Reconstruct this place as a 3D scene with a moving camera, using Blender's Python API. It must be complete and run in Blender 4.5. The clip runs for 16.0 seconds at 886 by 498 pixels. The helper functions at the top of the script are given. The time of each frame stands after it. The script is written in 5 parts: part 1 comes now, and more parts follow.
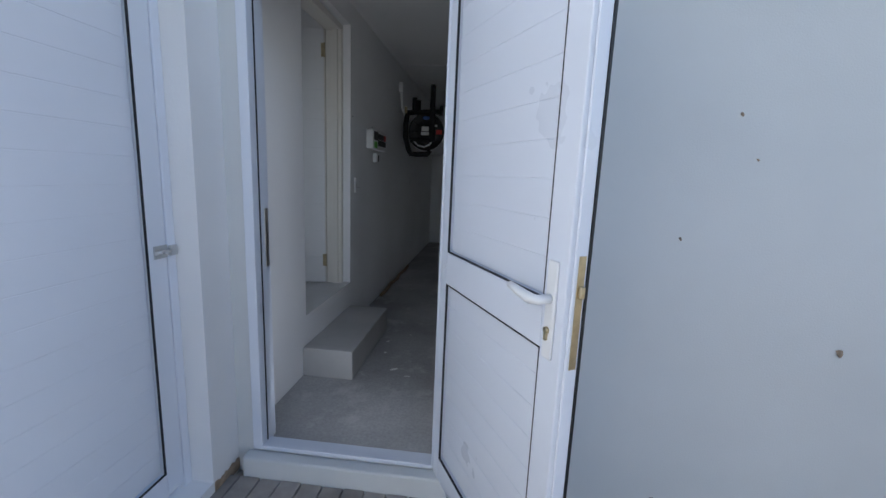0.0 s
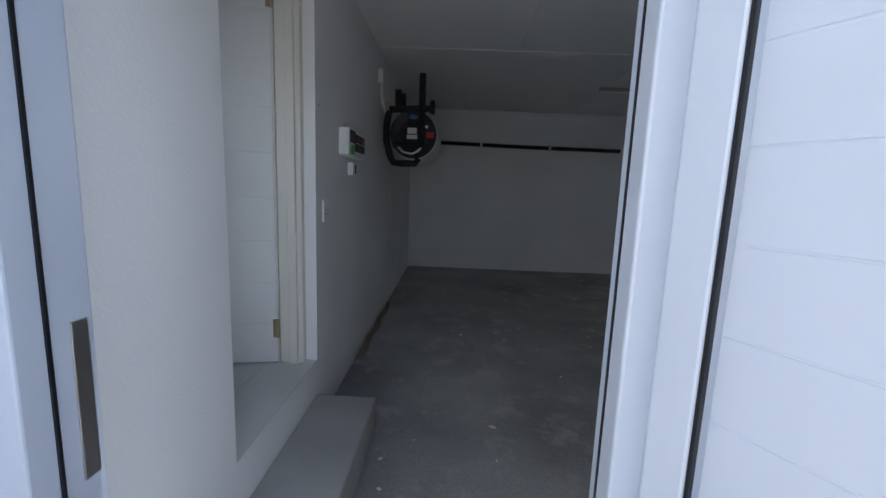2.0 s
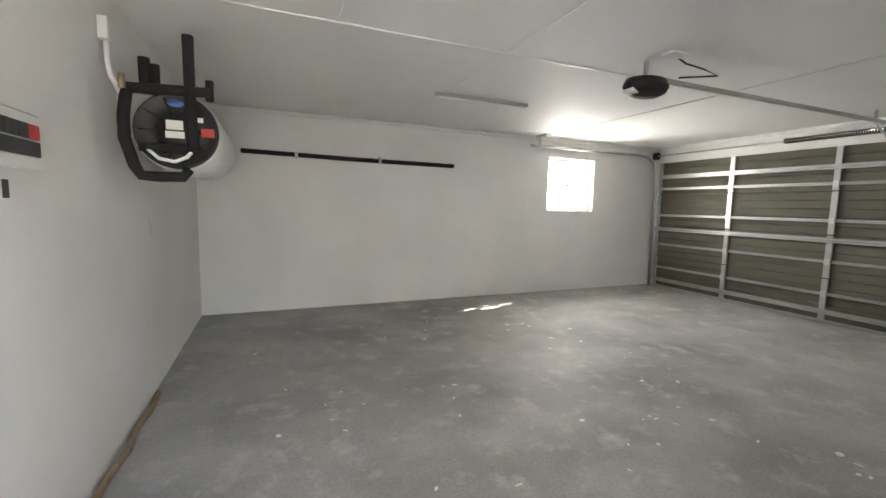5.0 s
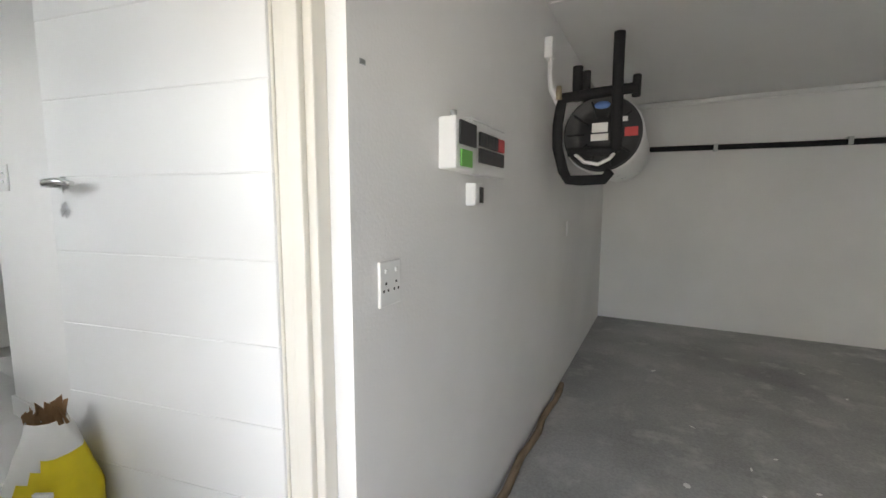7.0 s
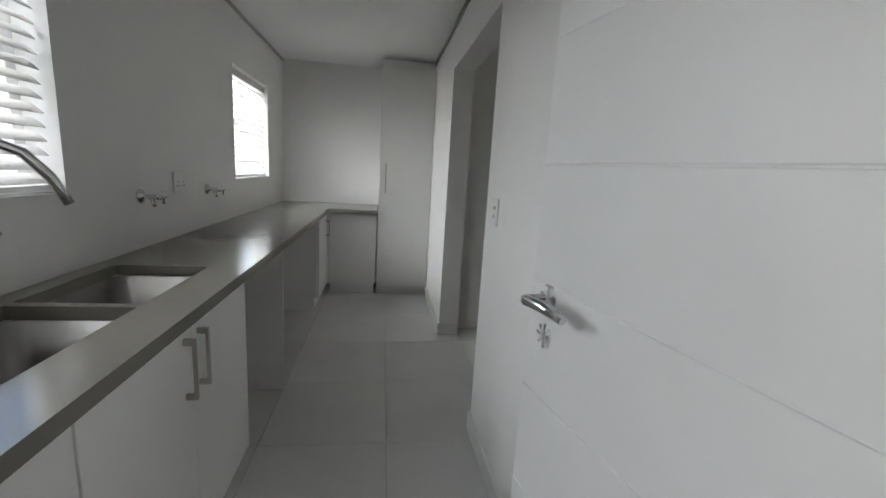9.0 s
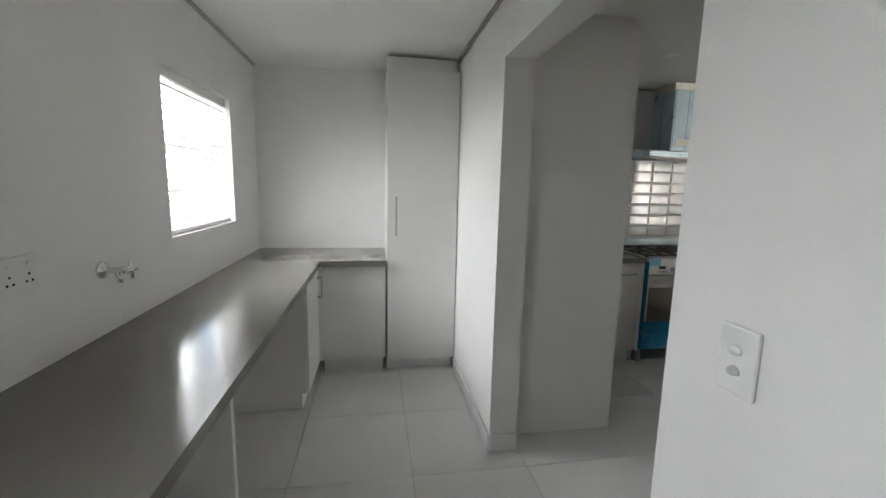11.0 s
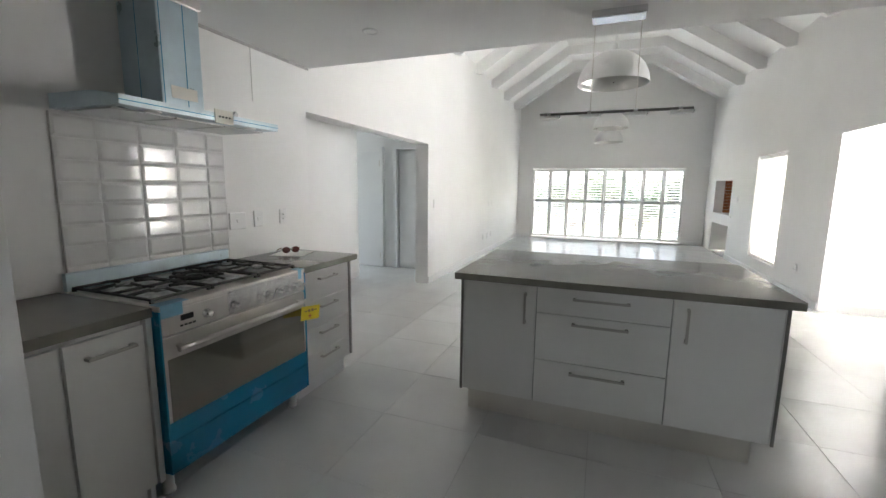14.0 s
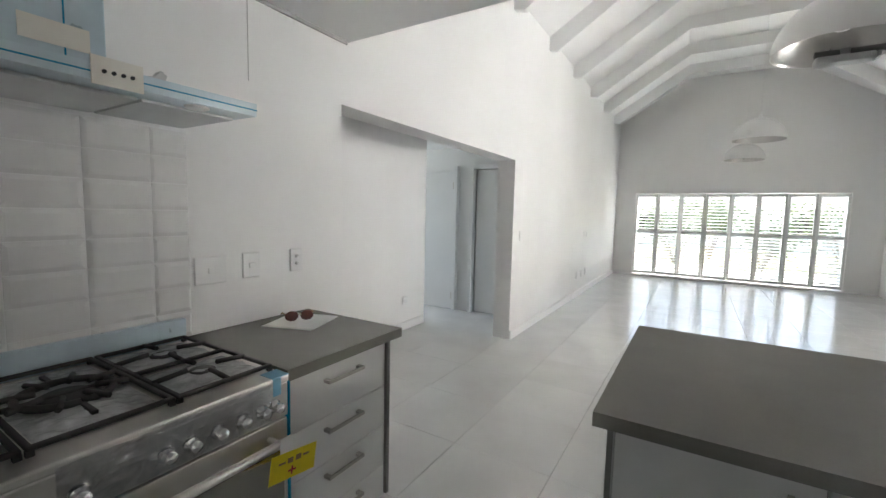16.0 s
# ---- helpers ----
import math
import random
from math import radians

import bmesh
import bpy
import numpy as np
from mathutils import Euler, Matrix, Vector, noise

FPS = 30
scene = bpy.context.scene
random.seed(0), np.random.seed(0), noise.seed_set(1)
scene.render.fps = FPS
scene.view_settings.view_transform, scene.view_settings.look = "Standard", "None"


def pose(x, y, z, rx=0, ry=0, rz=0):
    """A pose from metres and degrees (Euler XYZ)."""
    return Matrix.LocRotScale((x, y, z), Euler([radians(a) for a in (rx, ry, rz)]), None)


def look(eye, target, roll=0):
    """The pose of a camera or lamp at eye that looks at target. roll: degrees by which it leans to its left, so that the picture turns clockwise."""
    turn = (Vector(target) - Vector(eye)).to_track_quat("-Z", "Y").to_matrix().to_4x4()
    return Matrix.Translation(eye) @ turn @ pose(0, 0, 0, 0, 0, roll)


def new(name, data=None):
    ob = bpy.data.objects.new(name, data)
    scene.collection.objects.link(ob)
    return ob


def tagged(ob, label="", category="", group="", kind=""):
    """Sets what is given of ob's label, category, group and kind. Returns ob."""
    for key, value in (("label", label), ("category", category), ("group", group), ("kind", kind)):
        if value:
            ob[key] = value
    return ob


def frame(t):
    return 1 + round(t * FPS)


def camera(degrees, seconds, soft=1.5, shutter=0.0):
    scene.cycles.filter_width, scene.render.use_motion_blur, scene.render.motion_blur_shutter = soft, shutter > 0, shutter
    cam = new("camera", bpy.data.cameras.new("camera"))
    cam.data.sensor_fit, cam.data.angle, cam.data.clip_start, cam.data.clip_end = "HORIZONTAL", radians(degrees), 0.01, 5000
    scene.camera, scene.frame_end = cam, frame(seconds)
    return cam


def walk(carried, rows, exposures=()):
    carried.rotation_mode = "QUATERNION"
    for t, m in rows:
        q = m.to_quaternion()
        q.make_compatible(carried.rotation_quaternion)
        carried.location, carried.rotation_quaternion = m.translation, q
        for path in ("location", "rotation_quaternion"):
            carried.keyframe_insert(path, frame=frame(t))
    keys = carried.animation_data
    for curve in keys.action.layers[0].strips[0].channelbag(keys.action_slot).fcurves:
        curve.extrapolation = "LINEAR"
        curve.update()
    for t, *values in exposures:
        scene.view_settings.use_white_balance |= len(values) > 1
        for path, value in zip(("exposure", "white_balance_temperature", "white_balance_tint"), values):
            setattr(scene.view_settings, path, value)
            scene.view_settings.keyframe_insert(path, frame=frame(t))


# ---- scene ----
cam = camera(93.9, 16.0)
PATH = [
    (0, (1.141, 0.292, 0.939), (0.937, 2.251, 0.591), 2.4),
    (0.5, (0.997, 0.567, 0.956), (0.683, 2.51, 0.601), 2.2),
    (1, (0.891, 0.866, 0.956), (0.565, 2.809, 0.611), 2.4),
    (1.5, (0.829, 1.171, 0.978), (0.582, 3.132, 0.667), 2.3),
    (2, (0.717, 1.468, 0.991), (0.683, 3.445, 0.69), 2.2),
    (2.5, (0.623, 1.744, 0.976), (0.858, 3.709, 0.684), 2.1),
    (3, (0.659, 2.007, 0.988), (1.141, 3.927, 0.705), 2.5),
    (3.5, (0.731, 2.192, 0.995), (1.478, 4.024, 0.708), 2.3),
    (3.7, (0.759, 2.263, 0.992), (1.611, 4.05, 0.711), 2.0),
    (6, (0.837, 2.679, 1.097), (1.213, 4.636, 0.925), -0.2),
    (6.5, (0.788, 2.73, 1.077), (0.478, 4.697, 0.885), -0.5),
    (7, (0.656, 2.872, 1.045), (-0.267, 4.633, 0.83), 0.1),
    (7.5, (0.463, 2.998, 1.062), (-0.931, 4.41, 0.814), 1.8),
    (8, (0.235, 3.054, 1.053), (-1.493, 4.008, 0.73), 3.1),
    (8.5, (-0.036, 3.147, 1.186), (-1.932, 3.67, 0.822), 4.4),
    (8.7, (-0.11, 3.147, 1.249), (-2.038, 3.494, 0.848), 4.5),
    (10.8, (-1.252, 3.019, 1.458), (-3.216, 3.246, 1.153), 1.3),
    (11, (-1.385, 3.013, 1.444), (-3.335, 3.336, 1.142), 1.3),
    (11.5, (-1.736, 3.0, 1.436), (-3.575, 3.73, 1.144), 0.7),
    (12, (-2.018, 3.069, 1.401), (-3.679, 4.152, 1.144), 0.1),
    (12.5, (-2.234, 3.275, 1.405), (-3.637, 4.675, 1.138), 0.4),
    (13, (-2.4, 3.522, 1.394), (-3.368, 5.248, 1.102), 0.7),
    (13.5, (-2.557, 3.761, 1.409), (-3.21, 5.627, 1.109), 1.0),
    (14, (-2.671, 4.062, 1.401), (-3.373, 5.911, 1.109), 0.7),
    (14.5, (-2.822, 4.358, 1.385), (-3.629, 6.166, 1.101), 0.8),
    (15, (-3.013, 4.668, 1.415), (-3.864, 6.461, 1.168), 1.0),
    (15.5, (-3.149, 4.94, 1.41), (-4.137, 6.668, 1.214), 1.1),
    (16, (-3.269, 5.246, 1.426), (-4.305, 6.948, 1.248), 1.3),
]
EXPOSURES = [(0, 0.65, 5850, 10), (1.4, 0.8, 5800, 10), (2.0, 1.25, 5850, 10), (2.6, 2.2, 6200, 10), (3.1, 3.1, 7000, 10), (3.7, 3.75, 7150, 10), (6.0, 3.85, 7150, 10), (7.0, 3.35, 7050, 10), (8.0, 2.8, 6950, 10), (8.7, 2.5, 6850, 10), (11, 3.0, 6900, 10), (12.5, 3.1, 6750, 10), (14, 3.2, 6650, 10), (16, 3.1, 6650, 10)]
walk(cam, [(t, look(eye, target, roll)) for t, eye, target, roll in PATH], EXPOSURES)

# ---- daylight ----
world = bpy.data.worlds.new("sky")
scene.world = world
world.use_nodes = True
wn = world.node_tree.nodes
sky = wn.new("ShaderNodeTexSky")
sky.sky_type, sky.sun_disc = "NISHITA", False
SUN_FROM = Vector((1.95, 0.81, 1.85)).normalized()
sky.sun_elevation = math.asin(SUN_FROM.z)
sky.sun_rotation = math.atan2(SUN_FROM.x, SUN_FROM.y)
world.node_tree.links.new(sky.outputs[0], wn["Background"].inputs[0])
wn["Background"].inputs[1].default_value = 0.13
sun = bpy.data.lights.new("sun", "SUN")
sun.energy, sun.angle, sun.color = 4.0, radians(0.5), (1, 0.95, 0.87)
sun_ob = new("sun", sun)
sun_ob.matrix_world = look((20, 12, 20), Vector((20, 12, 20)) - SUN_FROM)


def window_light(name, place, toward, width, height, watts, color=(0.97, 0.97, 1.0)):
    lamp = bpy.data.lights.new(name, "AREA")
    lamp.shape, lamp.size, lamp.size_y, lamp.energy = "RECTANGLE", width, height, watts
    lamp.color = color
    ob = new(name, lamp)
    ob.matrix_world = look(place, toward)
    return ob


window_light("bifold_daylight", (-2.64, 17.5, 2.75), (-2.64, 13.5, 0.0), 3.9, 1.2, 52, (0.84, 0.92, 1.0))
window_light("side_daylight", (0.3, 12.2, 1.15), (-3, 12.2, 0.6), 1.2, 1.7, 2)
window_light("hall_daylight", (1.15, 9.42, 1.2), (-3, 9.2, 0.9), 1.2, 1.7, 35)
window_light("passage_daylight", (-9.4, 10.06, 1.45), (-5, 10.06, 1.2), 0.6, 1.1, 5, (0.84, 0.92, 1.0))
window_light("scullery_daylight", (-3.96, 1.7, 1.57), (-3.96, 5, 1.2), 0.86, 0.76, 6, (0.9, 0.94, 1.0))
window_light("sink_daylight", (-1.25, 1.7, 1.57), (-1.25, 5, 1.2), 1.1, 0.76, 3.5, (0.9, 0.94, 1.0))
window_light("garage_daylight", (5.68, 8.95, 1.46), (5.0, 4, 0.4), 0.9, 0.85, 7)
window_light("entrance_daylight", (0.54, 2.085, 0.68), (0.75, 6, 0.5), 0.78, 1.9, 1.6)

# ---- materials ----


def material(name, color, rough=0.5, metal=0.0, vary=0.06, scale=6.0, bump=0.0, bump_scale=60.0, fine=0.0, coat=0.0,
             stain=None, stain_scale=1.5, stain_at=(0.5, 0.7), random_piece=0.0, spec=0.5, stretch=(1, 1, 1)):
    """A painted, mineral or metal surface with broad patches, fine grain and relief, in object space metres."""
    m = bpy.data.materials.new(name)
    m.use_nodes = True
    nt = m.node_tree
    n, link = nt.nodes, nt.links.new
    bsdf = n["Principled BSDF"]
    bsdf.inputs["Roughness"].default_value, bsdf.inputs["Metallic"].default_value = rough, metal
    bsdf.inputs["Coat Weight"].default_value = coat
    bsdf.inputs["Specular IOR Level"].default_value = spec
    geo = n.new("ShaderNodeNewGeometry")
    mapping = n.new("ShaderNodeMapping")
    mapping.inputs["Scale"].default_value = stretch
    link(geo.outputs["Position"], mapping.inputs[0])
    broad = n.new("ShaderNodeTexNoise")
    broad.inputs["Scale"].default_value, broad.inputs["Detail"].default_value = scale, 5
    link(mapping.outputs[0], broad.inputs["Vector"])
    ramp = n.new("ShaderNodeMapRange")
    ramp.inputs["From Min"].default_value, ramp.inputs["From Max"].default_value = 0.3, 0.7
    ramp.inputs["To Min"].default_value, ramp.inputs["To Max"].default_value = 1 - vary, 1 + vary
    link(broad.outputs["Fac"], ramp.inputs[0])
    mul = n.new("ShaderNodeMix")
    mul.data_type, mul.blend_type = "RGBA", "MULTIPLY"
    mul.inputs[0].default_value = 1
    mul.inputs[6].default_value = (*color, 1)
    link(ramp.outputs[0], mul.inputs[7])
    out = mul.outputs[2]
    if random_piece:
        info = n.new("ShaderNodeObjectInfo")
        r2 = n.new("ShaderNodeMapRange")
        r2.inputs["To Min"].default_value, r2.inputs["To Max"].default_value = 1 - random_piece, 1 + random_piece
        link(info.outputs["Random"], r2.inputs[0])
        m2 = n.new("ShaderNodeMix")
        m2.data_type, m2.blend_type = "RGBA", "MULTIPLY"
        m2.inputs[0].default_value = 1
        link(out, m2.inputs[6])
        link(r2.outputs[0], m2.inputs[7])
        out = m2.outputs[2]
    if fine:
        grain = n.new("ShaderNodeTexNoise")
        grain.inputs["Scale"].default_value, grain.inputs["Detail"].default_value = bump_scale, 3
        link(mapping.outputs[0], grain.inputs["Vector"])
        r3 = n.new("ShaderNodeMapRange")
        r3.inputs["From Min"].default_value, r3.inputs["From Max"].default_value = 0.3, 0.7
        r3.inputs["To Min"].default_value, r3.inputs["To Max"].default_value = 1 - fine, 1 + fine
        link(grain.outputs["Fac"], r3.inputs[0])
        m3 = n.new("ShaderNodeMix")
        m3.data_type, m3.blend_type = "RGBA", "MULTIPLY"
        m3.inputs[0].default_value = 1
        link(out, m3.inputs[6])
        link(r3.outputs[0], m3.inputs[7])
        out = m3.outputs[2]
    if stain:
        spots = n.new("ShaderNodeTexNoise")
        spots.inputs["Scale"].default_value, spots.inputs["Detail"].default_value = stain_scale, 8
        spots.inputs["Roughness"].default_value = 0.65
        link(mapping.outputs[0], spots.inputs["Vector"])
        r4 = n.new("ShaderNodeMapRange")
        r4.inputs["From Min"].default_value, r4.inputs["From Max"].default_value = stain_at
        link(spots.outputs["Fac"], r4.inputs[0])
        m4 = n.new("ShaderNodeMix")
        m4.data_type = "RGBA"
        link(r4.outputs[0], m4.inputs[0])
        link(out, m4.inputs[6])
        m4.inputs[7].default_value = (*stain, 1)
        out = m4.outputs[2]
    link(out, bsdf.inputs["Base Color"])
    rr = n.new("ShaderNodeMapRange")
    rr.inputs["To Min"].default_value, rr.inputs["To Max"].default_value = max(rough - 0.07, 0.02), min(rough + 0.07, 1)
    link(broad.outputs["Fac"], rr.inputs[0])
    link(rr.outputs[0], bsdf.inputs["Roughness"])
    if bump:
        relief = n.new("ShaderNodeTexNoise")
        relief.inputs["Scale"].default_value, relief.inputs["Detail"].default_value = bump_scale, 4
        link(mapping.outputs[0], relief.inputs["Vector"])
        bm_node = n.new("ShaderNodeBump")
        bm_node.inputs["Strength"].default_value, bm_node.inputs["Distance"].default_value = bump, 0.004
        link(relief.outputs["Fac"], bm_node.inputs["Height"])
        link(bm_node.outputs[0], bsdf.inputs["Normal"])
    return m


def clear_glass(name, tint=(1, 1, 1), rough=0.0):
    m = bpy.data.materials.new(name)
    m.use_nodes = True
    b = m.node_tree.nodes["Principled BSDF"]
    b.inputs["Base Color"].default_value = (*tint, 1)
    b.inputs["Transmission Weight"].default_value, b.inputs["Roughness"].default_value, b.inputs["IOR"].default_value = 1, rough, 1.45
    return m


M_WALL = material("wall_paint", (0.83, 0.825, 0.81), 0.6, vary=0.025, scale=1.2, bump=0.12, bump_scale=220)
M_GARAGE = material("garage_paint", (0.82, 0.815, 0.805), 0.62, vary=0.05, scale=1.1, bump=0.3, bump_scale=90)
M_OUTWALL = material("outside_plaster", (0.66, 0.67, 0.66), 0.75, vary=0.035, scale=2.0, bump=0.3, bump_scale=150, stain=(0.42, 0.38, 0.32), stain_scale=9, stain_at=(0.78, 0.8))
M_CEIL = material("ceiling_paint", (0.85, 0.85, 0.84), 0.7, vary=0.02, scale=1.0, bump=0.06, bump_scale=200)
M_TRIM = material("white_trim", (0.8, 0.8, 0.79), 0.35, vary=0.02, scale=3)
# mid grey for joint and tile trim; on the ceiling strips it paints shade
M_LINEGREY = material("trim_and_shade_line_grey", (0.42, 0.41, 0.4), 0.6, vary=0.03)
M_CREAM = material("cream_door_frame", (0.76, 0.73, 0.66), 0.4, vary=0.03, scale=3)
M_DOOR = material("white_door_paint", (0.8, 0.8, 0.79), 0.38, vary=0.02, scale=2.5, bump=0.04, bump_scale=120)
M_ALU = material("white_powder_coat", (0.74, 0.77, 0.83), 0.3, vary=0.02, scale=2, bump=0.03, bump_scale=300)
M_CONC = material("power_floated_concrete", (0.34, 0.335, 0.325), 0.6, vary=0.3, scale=1.3, bump=0.35, bump_scale=70, fine=0.12, stain=(0.52, 0.51, 0.49), stain_scale=4.5, stain_at=(0.53, 0.72))
M_STEP = material("plastered_step", (0.42, 0.41, 0.39), 0.75, vary=0.08, scale=4, bump=0.3, bump_scale=120)
M_TILE = material("porcelain_floor_tile", (0.71, 0.705, 0.685), 0.17, vary=0.05, scale=2.5, bump=0.03, bump_scale=200, fine=0.02, random_piece=0.03)
M_GROUT = material("tile_grout", (0.54, 0.535, 0.52), 0.9, vary=0.06)
M_CAB = material("matt_cabinet_board", (0.77, 0.765, 0.74), 0.4, vary=0.015, scale=2, bump=0.03, bump_scale=260)
# dark edges and rail; also the shade painted into the island gaps
M_CABDARK = material("dark_edge_and_gap_shade", (0.2, 0.195, 0.185), 0.5, vary=0.03)
M_TOP = material("grey_quartz_worktop", (0.215, 0.205, 0.178), 0.16, vary=0.04, scale=5, fine=0.05, bump_scale=400)
M_STEEL = material("brushed_steel", (0.69, 0.665, 0.625), 0.3, 1.0, vary=0.03, scale=3)
M_GALV = material("galvanised_steel", (0.52, 0.53, 0.53), 0.38, 0.85, vary=0.08, scale=6)
M_CHROME = material("chrome", (0.75, 0.75, 0.75), 0.1, 1.0, vary=0.02)
M_BRASS = material("worn_brass", (0.5, 0.42, 0.27), 0.35, 0.9, vary=0.15, scale=40)
M_FILM = material("blue_protective_film", (0.005, 0.24, 0.42), 0.26, vary=0.04, scale=5, bump=0.07, bump_scale=25)
M_PALEFILM = material("pale_blue_film_steel", (0.5, 0.61, 0.66), 0.3, 0.3, vary=0.08, scale=8, bump=0.1, bump_scale=30)
M_BLACK = material("black_plastic", (0.011, 0.011, 0.012), 0.5, vary=0.1, scale=12, bump=0.1)
M_FOAM = material("black_pipe_foam", (0.014, 0.014, 0.015), 0.85, vary=0.15, scale=25, bump=0.4, bump_scale=80)
M_IRON = material("cast_iron", (0.042, 0.037, 0.034), 0.6, vary=0.1, scale=20, bump=0.2, bump_scale=150)
M_WHITEPL = material("white_plastic", (0.8, 0.8, 0.79), 0.3, vary=0.015)
M_RED = material("red_label", (0.5, 0.03, 0.03), 0.5)
M_GREEN = material("green_label", (0.12, 0.4, 0.06), 0.5)
M_BLUELAB = material("blue_label", (0.1, 0.2, 0.5), 0.4)
M_YELLOW = material("yellow_print", (0.85, 0.68, 0.02), 0.45, vary=0.05, scale=20)
M_PAPER = material("white_paper", (0.8, 0.79, 0.76), 0.7, vary=0.03)
M_KRAFT = material("brown_paper", (0.33, 0.2, 0.1), 0.8, vary=0.15, scale=25, bump=0.3)
M_WOOD = material("weathered_timber", (0.26, 0.19, 0.12), 0.8, vary=0.3, scale=12, bump=0.5, bump_scale=60, stretch=(4, 0.6, 4))
M_DOORPANEL = material("dark_garage_cladding", (0.11, 0.105, 0.075), 0.6, vary=0.12, scale=8, bump=0.1, stretch=(1, 0.4, 4))
M_BRICKPAVE = material("concrete_paver", (0.3, 0.27, 0.24), 0.85, vary=0.14, scale=15, bump=0.5, bump_scale=120, random_piece=0.18)
M_SAND = material("jointing_sand", (0.28, 0.24, 0.19), 0.95, vary=0.15, scale=20, bump=0.4)
M_FIREBRICK = material("red_clay_brick", (0.42, 0.17, 0.08), 0.85, vary=0.2, scale=18, bump=0.4, bump_scale=90, random_piece=0.2)
M_SOOT = material("braai_steel", (0.12, 0.12, 0.12), 0.6, 0.3)
M_BLIND = material("white_slat", (0.8, 0.79, 0.77), 0.45, vary=0.02)
M_GLASS = clear_glass("window_glass")
M_WRAP = clear_glass("clear_wrap", (0.97, 0.98, 1.0), 0.12)
M_OVEN = material("dark_oven_glass", (0.025, 0.024, 0.022), 0.06, coat=0.6, vary=0.05)
M_MIRRORGLASS = material("mirrored_oven_glass", (0.36, 0.35, 0.31), 0.09, 0.85, vary=0.03)
M_TAPE = material("sky_blue_film", (0.2, 0.44, 0.58), 0.3, vary=0.1, scale=15, bump=0.1, bump_scale=40)
M_LENS = material("brown_lens", (0.14, 0.05, 0.04), 0.08, coat=0.5)
M_HANDLE = material("satin_nickel", (0.45, 0.43, 0.4), 0.38, 1.0, vary=0.04, scale=8)
M_CRINKLE = material("crumpled_plastic_film", (0.56, 0.565, 0.56), 0.16, vary=0.25, scale=28, bump=0.9, bump_scale=38)
M_SPLASH = material("glazed_white_tile", (0.76, 0.755, 0.74), 0.08, vary=0.02, scale=4, coat=0.4, random_piece=0.02)
M_LEAF = material("shrub_leaf", (0.07, 0.11, 0.035), 0.55, vary=0.3, scale=3)
M_BARK = material("bark", (0.16, 0.12, 0.08), 0.9, vary=0.2, scale=12, bump=0.5)
M_LAWN = material("dry_lawn", (0.17, 0.17, 0.08), 0.95, vary=0.25, scale=1.0, bump=0.4)
M_NEIGHBOUR = material("far_render", (0.6, 0.58, 0.54), 0.8, vary=0.05)
M_ROOFTILE = material("roof_tile", (0.25, 0.22, 0.2), 0.8, vary=0.15)
M_PUTTY = material("bare_plaster", (0.36, 0.27, 0.19), 0.95, vary=0.25, scale=30, bump=0.6)
M_BULB = bpy.data.materials.new("lamp_diffuser")
M_BULB.use_nodes = True
M_BULB.node_tree.nodes["Principled BSDF"].inputs["Base Color"].default_value = (0.85, 0.85, 0.83, 1)
M_BULB.node_tree.nodes["Principled BSDF"].inputs["Roughness"].default_value = 0.35

# ---- mesh helpers ----


def add_box(bm, lo, hi, bevel=0.0):
    """An axis-aligned block from corner lo to corner hi."""
    size = [b - a for a, b in zip(lo, hi)]
    mid = [(a + b) / 2 for a, b in zip(lo, hi)]
    made = bmesh.ops.create_cube(bm, size=1, matrix=Matrix.Translation(mid) @ Matrix.Diagonal((*size, 1)))["verts"]
    if bevel:
        edges = list({e for v in made for e in v.link_edges})
        bmesh.ops.bevel(bm, geom=edges, offset=bevel, segments=2, affect="EDGES", profile=0.5)
    return made


def add_tube(bm, points, radius, sides=10, caps=True):
    """A round tube along a line of points."""
    points = [Vector(p) for p in points]
    rings = []
    side = None
    for i, p in enumerate(points):
        way = (points[min(i + 1, len(points) - 1)] - points[max(i - 1, 0)]).normalized()
        if side is None:
            side = way.orthogonal().normalized()
        side = (side - way * side.dot(way)).normalized()
        up = way.cross(side)
        r = radius[i] if isinstance(radius, (list, tuple)) else radius
        rings.append([bm.verts.new(p + r * (math.cos(a) * side + math.sin(a) * up)) for a in (2 * math.pi * k / sides for k in range(sides))])
    for a, b in zip(rings, rings[1:]):
        for k in range(sides):
            f = bm.faces.new((a[k], a[(k + 1) % sides], b[(k + 1) % sides], b[k]))
            f.smooth = True
    if caps:
        bm.faces.new(rings[0][::-1])
        bm.faces.new(rings[-1])


def add_lathe(bm, profile, m=Matrix.Identity(4), sides=32, caps=False):
    """A surface of revolution about z, from (radius, height) pairs."""
    rings = [[bm.verts.new(m @ Vector((r * math.cos(2 * math.pi * k / sides), r * math.sin(2 * math.pi * k / sides), z))) for k in range(sides)] for r, z in profile]
    for a, b in zip(rings, rings[1:]):
        for k in range(sides):
            f = bm.faces.new((a[k], a[(k + 1) % sides], b[(k + 1) % sides], b[k]))
            f.smooth = True
    if caps:
        bm.faces.new(rings[0][::-1])
        bm.faces.new(rings[-1])


def add_prism(bm, outline, axis, lo, hi):
    """A flat outline of (u, v) pairs pushed along an axis: 0 x, 1 y, 2 z."""
    def at(u, v, w):
        return (w, u, v) if axis == 0 else (u, w, v) if axis == 1 else (u, v, w)
    a = [bm.verts.new(at(u, v, lo)) for u, v in outline]
    b = [bm.verts.new(at(u, v, hi)) for u, v in outline]
    bm.faces.new(a)
    bm.faces.new(b[::-1])
    for i in range(len(a)):
        j = (i + 1) % len(a)
        bm.faces.new((a[j], a[i], b[i], b[j]))
    bmesh.ops.recalc_face_normals(bm, faces=bm.faces[:])


